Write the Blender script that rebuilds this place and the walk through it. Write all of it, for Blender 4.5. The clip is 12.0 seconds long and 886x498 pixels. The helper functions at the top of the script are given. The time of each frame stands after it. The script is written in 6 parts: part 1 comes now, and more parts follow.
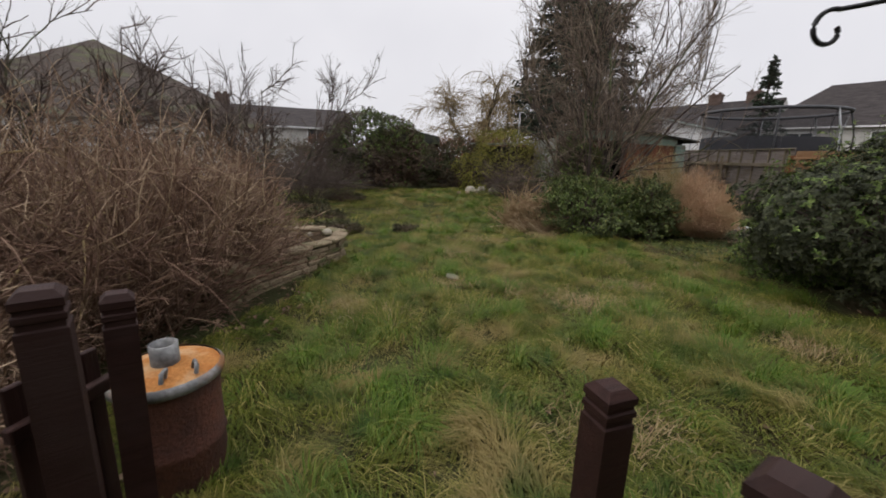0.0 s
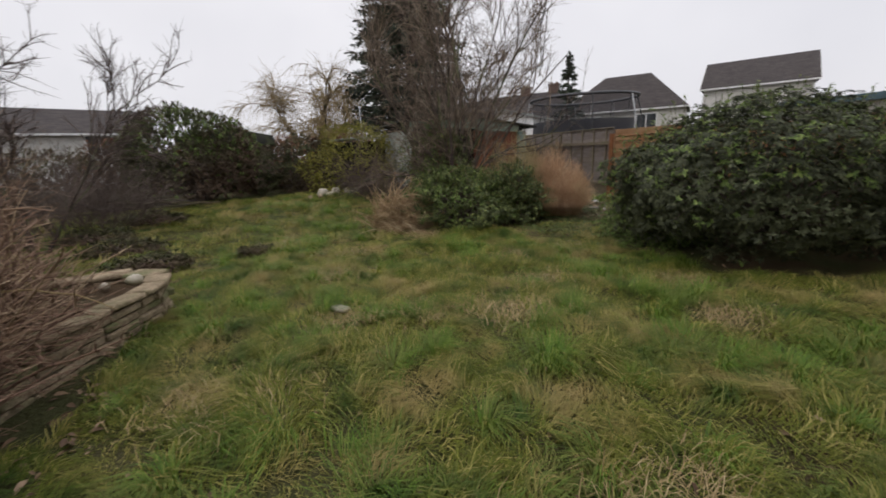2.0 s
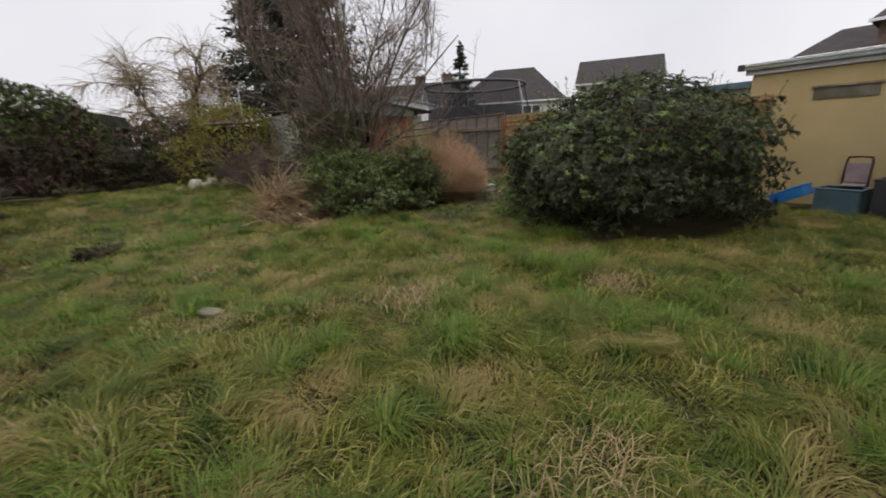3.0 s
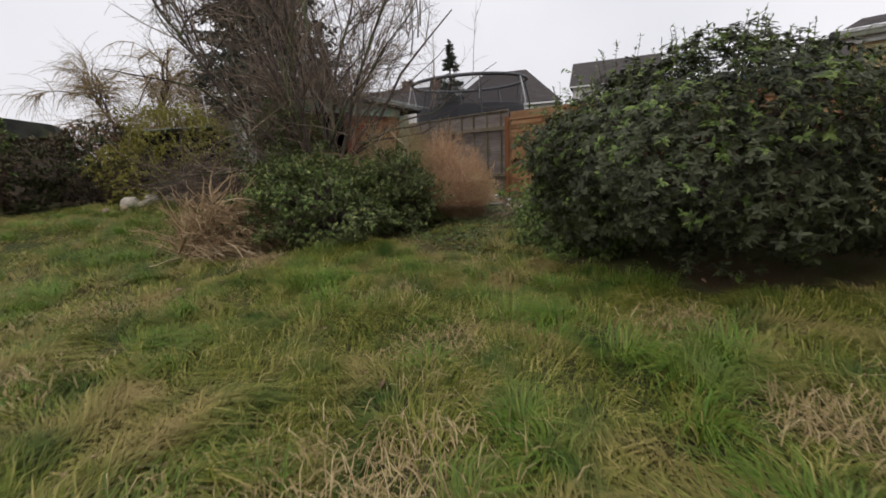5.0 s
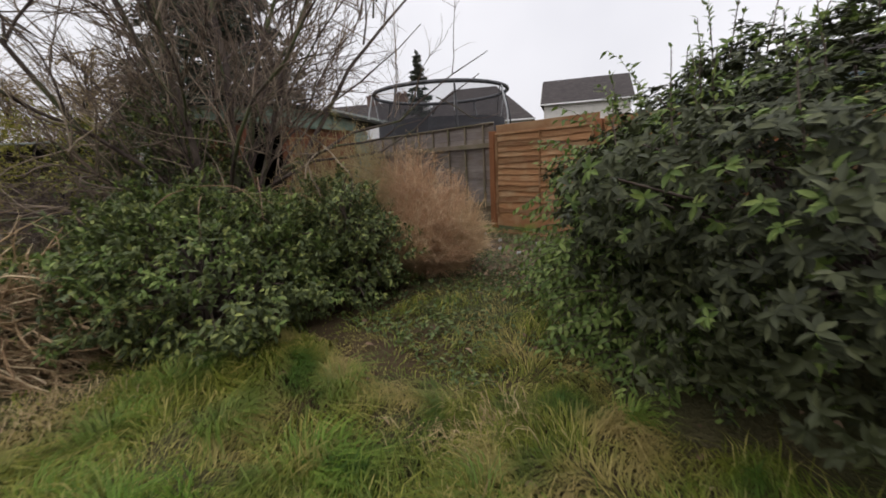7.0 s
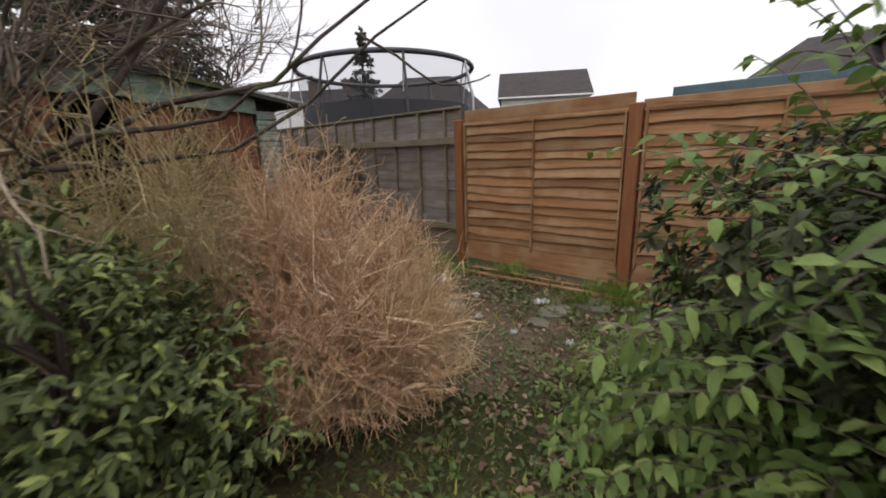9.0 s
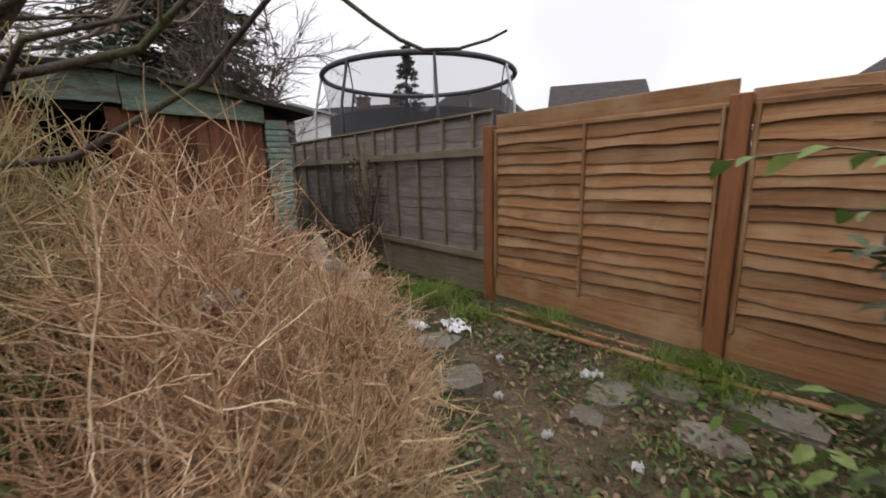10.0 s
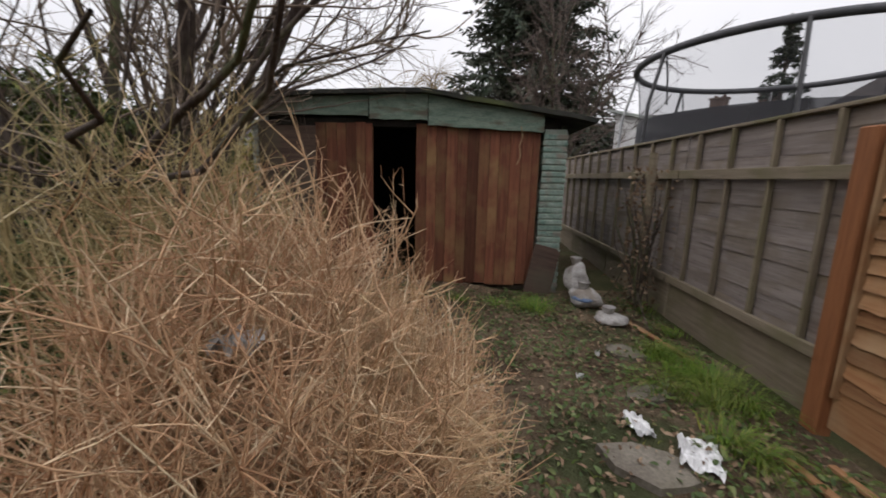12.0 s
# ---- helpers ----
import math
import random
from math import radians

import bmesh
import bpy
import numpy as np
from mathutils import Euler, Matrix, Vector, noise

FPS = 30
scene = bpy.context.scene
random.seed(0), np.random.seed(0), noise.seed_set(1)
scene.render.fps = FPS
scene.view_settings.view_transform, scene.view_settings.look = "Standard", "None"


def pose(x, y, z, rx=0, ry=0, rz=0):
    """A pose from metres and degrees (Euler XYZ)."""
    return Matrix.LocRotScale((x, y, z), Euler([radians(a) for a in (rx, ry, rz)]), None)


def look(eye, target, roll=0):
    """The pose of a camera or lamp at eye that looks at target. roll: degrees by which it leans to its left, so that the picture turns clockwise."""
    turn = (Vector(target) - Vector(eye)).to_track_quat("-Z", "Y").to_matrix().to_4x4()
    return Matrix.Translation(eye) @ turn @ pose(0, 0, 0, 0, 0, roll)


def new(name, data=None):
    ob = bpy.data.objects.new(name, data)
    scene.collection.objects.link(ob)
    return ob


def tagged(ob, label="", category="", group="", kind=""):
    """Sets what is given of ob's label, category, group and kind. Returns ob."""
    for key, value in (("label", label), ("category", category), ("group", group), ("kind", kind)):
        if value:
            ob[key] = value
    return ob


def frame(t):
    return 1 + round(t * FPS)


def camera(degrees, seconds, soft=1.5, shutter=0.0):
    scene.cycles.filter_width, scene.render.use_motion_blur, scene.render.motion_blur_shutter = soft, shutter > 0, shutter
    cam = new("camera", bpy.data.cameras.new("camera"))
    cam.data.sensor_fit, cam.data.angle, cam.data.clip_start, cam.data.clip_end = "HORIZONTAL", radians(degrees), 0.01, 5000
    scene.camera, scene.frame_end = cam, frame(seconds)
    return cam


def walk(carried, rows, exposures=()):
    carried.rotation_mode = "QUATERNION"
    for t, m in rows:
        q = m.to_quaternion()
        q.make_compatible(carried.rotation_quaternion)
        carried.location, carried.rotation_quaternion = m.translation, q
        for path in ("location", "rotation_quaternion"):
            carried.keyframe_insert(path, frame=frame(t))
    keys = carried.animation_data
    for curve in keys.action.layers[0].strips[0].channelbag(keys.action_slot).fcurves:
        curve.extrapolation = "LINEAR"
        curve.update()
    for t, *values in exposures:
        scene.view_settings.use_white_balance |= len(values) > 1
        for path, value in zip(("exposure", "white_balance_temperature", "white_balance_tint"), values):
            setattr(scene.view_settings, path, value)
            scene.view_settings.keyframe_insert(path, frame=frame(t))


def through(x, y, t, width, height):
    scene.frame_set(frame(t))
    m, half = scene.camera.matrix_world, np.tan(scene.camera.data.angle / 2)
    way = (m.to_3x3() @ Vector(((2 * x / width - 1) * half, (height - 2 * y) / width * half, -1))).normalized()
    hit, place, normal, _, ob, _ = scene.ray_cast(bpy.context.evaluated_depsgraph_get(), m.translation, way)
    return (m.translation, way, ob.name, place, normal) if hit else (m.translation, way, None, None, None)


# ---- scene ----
cam = camera(96.9, 12.0, soft=1.75, shutter=0.25)
PATH = [
    (0, (-2.507, -6.983, 1.541), (-2.533, -5.038, 1.075), 1.5),
    (0.5, (-2.622, -6.67, 1.509), (-2.526, -4.719, 1.081), 0.2),
    (1, (-2.73, -6.295, 1.513), (-2.531, -4.348, 1.099), 0.4),
    (1.5, (-2.794, -6.047, 1.513), (-2.45, -4.126, 1.075), -0.9),
    (2, (-2.777, -5.901, 1.489), (-2.083, -4.089, 1.003), -2.5),
    (2.5, (-2.668, -5.781, 1.331), (-1.772, -4.067, 0.822), -3.0),
    (3, (-2.583, -5.689, 1.316), (-1.476, -4.115, 0.77), -2.4),
    (3.2, (-2.55, -5.601, 1.266), (-1.36, -4.093, 0.71), -1.3),
    (4.8, (-1.588, -4.25, 1.142), (-0.454, -2.682, 0.635), -3.7),
    (5, (-1.502, -4.067, 1.193), (-0.354, -2.51, 0.683), -3.5),
    (5.5, (-1.205, -3.685, 1.219), (-0.04, -2.139, 0.715), -3.8),
    (6, (-0.894, -3.236, 1.246), (0.301, -1.692, 0.814), -3.6),
    (6.5, (-0.562, -2.781, 1.298), (0.675, -1.271, 0.864), -3.7),
    (6.7, (-0.412, -2.612, 1.276), (0.846, -1.119, 0.84), -3.5),
    (8.5, (1.089, -0.988, 1.296), (2.485, 0.362, 0.817), -1.7),
    (9, (1.526, -0.638, 1.367), (2.971, 0.658, 0.888), -1.8),
    (9.5, (1.962, -0.366, 1.359), (3.417, 0.934, 0.922), -3.6),
    (10, (2.382, -0.176, 1.348), (3.675, 1.295, 0.945), -1.6),
    (10.5, (2.683, 0.055, 1.409), (3.817, 1.649, 0.992), -1.1),
    (11, (2.919, 0.156, 1.4), (3.767, 1.924, 1.005), -1.1),
    (11.5, (3.168, 0.218, 1.418), (3.496, 2.155, 1.045), 0.4),
    (12, (3.24, 0.228, 1.413), (3.129, 2.192, 1.053), 1.5),
]
walk(cam, [(t, look(eye, target, roll)) for t, eye, target, roll in PATH],
     ((0, 0.0), (2.0, 0.05), (6.5, 0.15), (8.5, 0.3), (9.5, 0.38), (10.5, 0.28), (12.0, 0.25)))

# world: a thin-bright overcast sky over a pale sky dome, and a very soft sun
world = bpy.data.worlds.new("overcast")
scene.world = world
world.use_nodes = True
wn, wl = world.node_tree.nodes, world.node_tree.links
bg = wn["Background"]
sky = wn.new("ShaderNodeTexSky")
sky.sky_type, sky.sun_disc = "NISHITA", False
sky.sun_elevation, sky.sun_rotation = radians(36.5), radians(250)
sky.dust_density, sky.air_density = 6.0, 1.0
dome = wn.new("ShaderNodeTexCoord")
cloud = wn.new("ShaderNodeTexNoise")
cloud.inputs["Scale"].default_value, cloud.inputs["Detail"].default_value = 1.6, 4
wl.new(dome.outputs["Generated"], cloud.inputs["Vector"])
ramp = wn.new("ShaderNodeValToRGB")
ramp.color_ramp.elements[0].position, ramp.color_ramp.elements[0].color = 0.3, (6.9, 6.85, 7.3, 1)
ramp.color_ramp.elements[1].position, ramp.color_ramp.elements[1].color = 0.75, (8.6, 8.45, 8.8, 1)
wl.new(cloud.outputs["Fac"], ramp.inputs["Fac"])
veil = wn.new("ShaderNodeMix")
veil.data_type = "RGBA"
veil.inputs["Factor"].default_value = 0.93
wl.new(sky.outputs["Color"], veil.inputs[6])
wl.new(ramp.outputs["Color"], veil.inputs[7])
# an overcast sky is two to three times brighter overhead than at the horizon
height = wn.new("ShaderNodeSeparateXYZ")
wl.new(dome.outputs["Generated"], height.inputs[0])
lift = wn.new("ShaderNodeMapRange")
lift.interpolation_type = "SMOOTHSTEP"
for key, value in (("From Min", 0.3), ("From Max", 0.95), ("To Min", 1.0), ("To Max", 2.6)):
    lift.inputs[key].default_value = value
wl.new(height.outputs["Z"], lift.inputs["Value"])
power = wn.new("ShaderNodeMath")
power.operation = "MULTIPLY"
power.inputs[1].default_value = 0.108
wl.new(lift.outputs["Result"], power.inputs[0])
wl.new(veil.outputs[2], bg.inputs["Color"])
wl.new(power.outputs[0], bg.inputs["Strength"])

sun_data = bpy.data.lights.new("sun", "SUN")
sun_data.energy, sun_data.angle, sun_data.color = 0.35, radians(40), (1.0, 0.97, 0.93)
sun = new("sun", sun_data)
sun.matrix_world = look((0, 0, 20), (14, 5, 9))


# ---- materials ----
def nodes_of(name):
    m = bpy.data.materials.new(name)
    m.use_nodes = True
    return m, m.node_tree.nodes, m.node_tree.links, m.node_tree.nodes["Principled BSDF"]


def mix(n, l, fac, a, b, blend="MIX"):
    k = n.new("ShaderNodeMix")
    k.data_type, k.blend_type = "RGBA", blend
    for socket, v in ((k.inputs["Factor"], fac), (k.inputs[6], a), (k.inputs[7], b)):
        if isinstance(v, bpy.types.NodeSocket):
            l.new(v, socket)
        elif isinstance(v, tuple):
            socket.default_value = (*v, 1)
        else:
            socket.default_value = v
    return k.outputs[2]


def noise_fac(n, l, vec, scale, detail=4, low=0.35, high=0.65, rough=0.55):
    t = n.new("ShaderNodeTexNoise")
    t.inputs["Scale"].default_value, t.inputs["Detail"].default_value, t.inputs["Roughness"].default_value = scale, detail, rough
    l.new(vec, t.inputs["Vector"])
    r = n.new("ShaderNodeMapRange")
    r.inputs["From Min"].default_value, r.inputs["From Max"].default_value = low, high
    l.new(t.outputs["Fac"], r.inputs["Value"])
    return r.outputs["Result"]


def coords(n, l, stretch=(1, 1, 1), shuffle=False):
    tc = n.new("ShaderNodeTexCoord")
    mp = n.new("ShaderNodeMapping")
    mp.inputs["Scale"].default_value = stretch
    l.new(tc.outputs["Object"], mp.inputs["Vector"])
    if shuffle:
        oi = n.new("ShaderNodeObjectInfo")
        mul = n.new("ShaderNodeMath")
        mul.operation = "MULTIPLY"
        mul.inputs[1].default_value = 37.0
        l.new(oi.outputs["Random"], mul.inputs[0])
        l.new(mul.outputs[0], mp.inputs["Location"])
    return mp.outputs["Vector"]


def bump(n, l, bsdf, height, strength, distance=0.01):
    b = n.new("ShaderNodeBump")
    b.inputs["Strength"].default_value, b.inputs["Distance"].default_value = strength, distance
    l.new(height, b.inputs["Height"])
    l.new(b.outputs["Normal"], bsdf.inputs["Normal"])


def plain(name, a, b, scale=6.0, rough=0.8, fine=60.0, relief=0.3, metal=0.0, stain=None, stretch=(1, 1, 1), depth=0.006):
    """Two colours at a broad scale, a fine grain over them, and a relief."""
    m, n, l, p = nodes_of(name)
    v = coords(n, l, stretch, True)
    c = mix(n, l, noise_fac(n, l, v, scale), a, b)
    grain = noise_fac(n, l, v, fine, 5)
    c = mix(n, l, grain, mix(n, l, 1.0, c, (0.72, 0.72, 0.72), "MULTIPLY"), c)
    if stain:
        c = mix(n, l, noise_fac(n, l, v, scale * 0.37, 6, 0.52, 0.62), c, stain)
    l.new(c, p.inputs["Base Color"])
    p.inputs["Roughness"].default_value, p.inputs["Metallic"].default_value = rough, metal
    p.inputs["Specular IOR Level"].default_value = 0.12 if rough > 0.75 else 0.5
    bump(n, l, p, grain, relief, depth)
    return m


def wood(name, a, b, dark, weather=None, rough=0.75, each=0.35):
    """Boards with their grain along the local x axis; each board has its own shade."""
    m, n, l, p = nodes_of(name)
    v = coords(n, l, (1, 1, 1), True)
    g = coords(n, l, (1.2, 22, 22), True)
    c = mix(n, l, noise_fac(n, l, g, 1.6, 6, 0.3, 0.7, 0.6), a, b)
    c = mix(n, l, noise_fac(n, l, g, 4.0, 8, 0.56, 0.74, 0.7), c, dark)
    if weather:
        c = mix(n, l, noise_fac(n, l, v, 2.3, 6, 0.46, 0.7), c, weather)
    oi = n.new("ShaderNodeObjectInfo")
    r = n.new("ShaderNodeMapRange")
    r.inputs["To Min"].default_value, r.inputs["To Max"].default_value = 1 - each, 1 + each * 0.5
    l.new(oi.outputs["Random"], r.inputs["Value"])
    cb = n.new("ShaderNodeCombineColor")
    for k in range(3):
        l.new(r.outputs["Result"], cb.inputs[k])
    c = mix(n, l, 1.0, c, cb.outputs["Color"], "MULTIPLY")
    l.new(c, p.inputs["Base Color"])
    p.inputs["Roughness"].default_value, p.inputs["Specular IOR Level"].default_value = rough, 0.2
    bump(n, l, p, noise_fac(n, l, g, 5.0, 8, 0.2, 0.8, 0.7), 0.5, 0.004)
    return m


def plant(name, a, b, c3=None, rough=0.55, patch=0.0, patch_col=None, patch_scale=0.7, through=0.25, low=0.45, high=0.6, shade_col=None):
    """Leaves, blades and twigs: each island its own shade between the colours, in broad patches of another."""
    m, n, l, p = nodes_of(name)
    geo = n.new("ShaderNodeNewGeometry")
    r = n.new("ShaderNodeValToRGB")
    e = r.color_ramp.elements
    e[0].color, e[1].color = (*a, 1), (*b, 1)
    if c3:
        e[1].position = 0.72
        k = e.new(1.0)
        k.color = (*c3, 1)
    l.new(geo.outputs["Random Per Island"], r.inputs["Fac"])
    c = r.outputs["Color"]
    v = coords(n, l)
    if patch_col:
        f = noise_fac(n, l, v, patch_scale, 5, low, high)
        s = n.new("ShaderNodeMath")
        s.operation = "MULTIPLY"
        s.inputs[1].default_value = patch
        l.new(f, s.inputs[0])
        c = mix(n, l, s.outputs[0], c, patch_col)
    if shade_col:
        c = mix(n, l, noise_fac(n, l, v, patch_scale * 1.7, 4, 0.5, 0.68), c, shade_col)
    c = mix(n, l, noise_fac(n, l, v, 35, 3), mix(n, l, 1.0, c, (0.75, 0.75, 0.75), "MULTIPLY"), c)
    l.new(c, p.inputs["Base Color"])
    p.inputs["Roughness"].default_value, p.inputs["Specular IOR Level"].default_value = rough, 0.3
    if through:
        t = n.new("ShaderNodeBsdfTranslucent")
        l.new(c, t.inputs["Color"])
        ms = n.new("ShaderNodeMixShader")
        ms.inputs[0].default_value = through
        l.new(p.outputs[0], ms.inputs[1])
        l.new(t.outputs[0], ms.inputs[2])
        l.new(ms.outputs[0], n["Material Output"].inputs["Surface"])
    return m


M_GROUND = plain("soil_and_moss", (0.045, 0.052, 0.018), (0.085, 0.075, 0.035), 1.3, 0.95, 45, 0.8, stain=(0.06, 0.04, 0.022), depth=0.02)
M_GRASS = plant("grass_blades", (0.076, 0.096, 0.009), (0.18, 0.195, 0.02), (0.43, 0.36, 0.12), 0.65, 0.75, (0.37, 0.275, 0.11), 1.5, 0.32, 0.5, 0.66, (0.05, 0.1, 0.009))
M_TUFT = plant("lush_grass", (0.066, 0.145, 0.01), (0.13, 0.22, 0.018), (0.26, 0.3, 0.06), 0.6, 0.3, (0.19, 0.16, 0.06), 2.0, 0.3)
M_STRAW = plant("dead_grass", (0.2, 0.14, 0.06), (0.36, 0.27, 0.13), (0.45, 0.36, 0.19), 0.8, through=0.15)
M_FALLEN = plant("fallen_leaves", (0.09, 0.054, 0.032), (0.22, 0.145, 0.088), (0.32, 0.23, 0.15), 0.8, through=0.1)
M_ORANGE = wood("orange_fence_wood", (0.2, 0.09, 0.04), (0.29, 0.162, 0.077), (0.085, 0.035, 0.016), (0.33, 0.22, 0.125), 0.8, 0.3)
M_ORANGEPOST = wood("orange_post_wood", (0.16, 0.062, 0.026), (0.24, 0.1, 0.042), (0.085, 0.032, 0.014), None, 0.7, 0.15)
M_GREYWOOD = wood("weathered_grey_wood", (0.15, 0.125, 0.115), (0.26, 0.225, 0.205), (0.055, 0.042, 0.037), (0.15, 0.12, 0.085), 0.9, 0.3)
M_GREYRAIL = wood("grey_rail_wood", (0.15, 0.12, 0.085), (0.23, 0.19, 0.14), (0.07, 0.05, 0.035), (0.14, 0.125, 0.07), 0.9, 0.2)
M_DOOR = wood("red_brown_boards", (0.1, 0.036, 0.022), (0.18, 0.07, 0.038), (0.05, 0.017, 0.01), (0.2, 0.12, 0.055), 0.75, 0.5)
M_GREENBOARD = plain("flaking_green_paint", (0.15, 0.21, 0.165), (0.25, 0.31, 0.25), 5, 0.85, 40, 0.5, stain=(0.13, 0.12, 0.09), stretch=(1, 4, 4))
M_GREENBRICK = plain("green_painted_brick", (0.16, 0.24, 0.2), (0.29, 0.35, 0.3), 9, 0.85, 50, 0.6, stain=(0.2, 0.18, 0.15))
M_MORTAR = plain("old_mortar", (0.2, 0.25, 0.2), (0.27, 0.29, 0.25), 9, 0.95, 80, 0.6)
M_FELT = plain("roofing_felt", (0.03, 0.03, 0.028), (0.06, 0.06, 0.05), 3, 0.95, 90, 0.6, stain=(0.08, 0.09, 0.04))
# near black: the gloom inside the sheds is put into this colour
M_SHADEBLACK = plain("near_black_shade", (0.02, 0.017, 0.015), (0.035, 0.03, 0.026), 3, 0.9)
M_BROWNPOST = wood("dark_brown_stained_post", (0.024, 0.01, 0.008), (0.042, 0.018, 0.014), (0.01, 0.005, 0.004), (0.05, 0.03, 0.026), 0.65, 0.2)
M_RUST = plain("rusty_steel", (0.065, 0.024, 0.017), (0.13, 0.045, 0.026), 7, 0.75, 60, 0.5, stain=(0.05, 0.02, 0.016))
M_RUSTTOP = plain("orange_rust", (0.4, 0.15, 0.04), (0.48, 0.22, 0.07), 9, 0.85, 70, 0.4, stain=(0.5, 0.33, 0.18))
M_ZINC = plain("galvanised_rim", (0.12, 0.12, 0.12), (0.32, 0.32, 0.31), 9, 0.5, 50, 0.2, 0.3, stain=(0.3, 0.15, 0.07))
M_YELLOW = plain("cream_yellow_render", (0.42, 0.33, 0.16), (0.47, 0.37, 0.19), 2, 0.9, 120, 0.4, stain=(0.37, 0.29, 0.15))
M_WHITE = plain("white_paint", (0.7, 0.7, 0.7), (0.8, 0.8, 0.8), 3, 0.5, 50, 0.1, stain=(0.6, 0.6, 0.58))
M_OFFWHITE = plain("pale_render", (0.5, 0.49, 0.46), (0.62, 0.6, 0.57), 1.5, 0.9, 60, 0.2)
M_PEBBLE = plain("pebbledash", (0.22, 0.2, 0.18), (0.5, 0.46, 0.42), 70, 0.95, 110, 1.0, depth=0.015)
M_SLATE = plain("roof_tiles_grey", (0.036, 0.031, 0.03), (0.066, 0.056, 0.053), 2, 0.8, 25, 0.5, stretch=(1, 1, 6))
M_BROWNTILE = plain("roof_tiles_brown", (0.075, 0.06, 0.05), (0.12, 0.1, 0.085), 2, 0.85, 25, 0.5, stretch=(1, 1, 6), stain=(0.1, 0.1, 0.06))
M_BRICK = plain("dull_brick", (0.12, 0.08, 0.065), (0.18, 0.13, 0.11), 6, 0.9, 40, 0.4)
M_ROOFSHEET = plain("corrugated_sheet", (0.25, 0.28, 0.26), (0.36, 0.38, 0.36), 2, 0.8, 30, 0.3, stain=(0.2, 0.21, 0.16))
M_GLASS = plain("window_glass", (0.03, 0.035, 0.04), (0.05, 0.055, 0.06), 2, 0.05, 3, 0.0)
M_STONE = plain("walling_stone", (0.2, 0.155, 0.1), (0.34, 0.27, 0.18), 5, 0.95, 40, 0.7, stain=(0.14, 0.14, 0.07), depth=0.012)
M_PALESTONE = plain("pale_stone", (0.33, 0.3, 0.23), (0.5, 0.46, 0.38), 6, 0.9, 40, 0.5, stain=(0.32, 0.3, 0.2))
M_CONCRETE = plain("old_concrete", (0.125, 0.107, 0.085), (0.2, 0.178, 0.145), 3, 0.95, 60, 0.5, stain=(0.1, 0.09, 0.06))
M_PADDING = plain("black_foam_sleeve", (0.03, 0.032, 0.036), (0.055, 0.055, 0.06), 8, 0.6, 60, 0.2)
M_STEEL = plain("galvanised_tube", (0.42, 0.43, 0.44), (0.55, 0.56, 0.57), 8, 0.4, 40, 0.1, 0.7)
M_BLACKTUBE = plain("black_tube", (0.02, 0.02, 0.022), (0.035, 0.035, 0.04), 8, 0.5)
M_IRON = plain("black_iron", (0.012, 0.012, 0.013), (0.025, 0.025, 0.026), 20, 0.5, 80, 0.3, 0.2)
M_BLUE = plain("blue_plastic", (0.02, 0.16, 0.42), (0.03, 0.2, 0.5), 4, 0.4, 40, 0.05)
M_TEAL = plain("blue_grey_plastic", (0.05, 0.09, 0.11), (0.07, 0.12, 0.14), 4, 0.45, 40, 0.05)
M_BLACKPLASTIC = plain("dark_plastic", (0.02, 0.018, 0.02), (0.035, 0.032, 0.035), 4, 0.5, 40, 0.05)
M_PINKMESH = plain("faded_mauve_fabric", (0.24, 0.18, 0.19), (0.3, 0.24, 0.25), 6, 0.9, 150, 0.2)
M_BAG = plain("dirty_white_sack", (0.3, 0.28, 0.26), (0.5, 0.48, 0.46), 7, 0.6, 40, 0.4, stain=(0.2, 0.17, 0.14), depth=0.02)
M_BLUEPRINT = plain("blue_printed_band", (0.1, 0.16, 0.3), (0.2, 0.26, 0.38), 9, 0.6, 40, 0.3)
M_PAPER = plain("white_litter", (0.6, 0.6, 0.6), (0.75, 0.75, 0.75), 12, 0.7, 40, 0.2)
M_BARK = plain("grey_brown_bark", (0.055, 0.04, 0.035), (0.12, 0.095, 0.08), 6, 0.9, 40, 0.8, stretch=(1, 1, 0.4), stain=(0.09, 0.1, 0.05), depth=0.01)
M_TWIG = plant("bare_twigs", (0.06, 0.042, 0.036), (0.14, 0.105, 0.085), None, 0.8, through=0)
M_ORANGETWIG = plant("rust_orange_twigs", (0.4, 0.215, 0.115), (0.6, 0.385, 0.225), (0.8, 0.64, 0.43), 0.75, 0.45, (0.56, 0.42, 0.22), 1.3, through=0.1)
M_TANTWIG = plant("tan_brown_twigs", (0.11, 0.062, 0.042), (0.29, 0.19, 0.12), (0.56, 0.43, 0.28), 0.8, 0.65, (0.17, 0.095, 0.065), 0.8, through=0)
M_TREETWIG = plant("pale_brown_tree_twigs", (0.1, 0.072, 0.055), (0.22, 0.165, 0.12), (0.3, 0.24, 0.17), 0.8, through=0)
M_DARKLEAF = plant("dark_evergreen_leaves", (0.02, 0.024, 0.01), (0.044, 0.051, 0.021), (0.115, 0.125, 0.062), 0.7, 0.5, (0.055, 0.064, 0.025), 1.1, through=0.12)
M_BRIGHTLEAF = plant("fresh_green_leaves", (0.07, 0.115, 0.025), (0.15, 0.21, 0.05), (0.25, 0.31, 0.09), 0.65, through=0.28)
M_BRAMBLE = plant("bramble_leaves", (0.045, 0.062, 0.02), (0.105, 0.13, 0.04), (0.27, 0.3, 0.08), 0.6, through=0.18)
M_HEDGE = plant("hedge_leaves", (0.036, 0.043, 0.017), (0.075, 0.088, 0.03), (0.13, 0.14, 0.055), 0.75, 0.9, (0.105, 0.064, 0.043), 0.6, through=0.15, low=0.38, high=0.6)
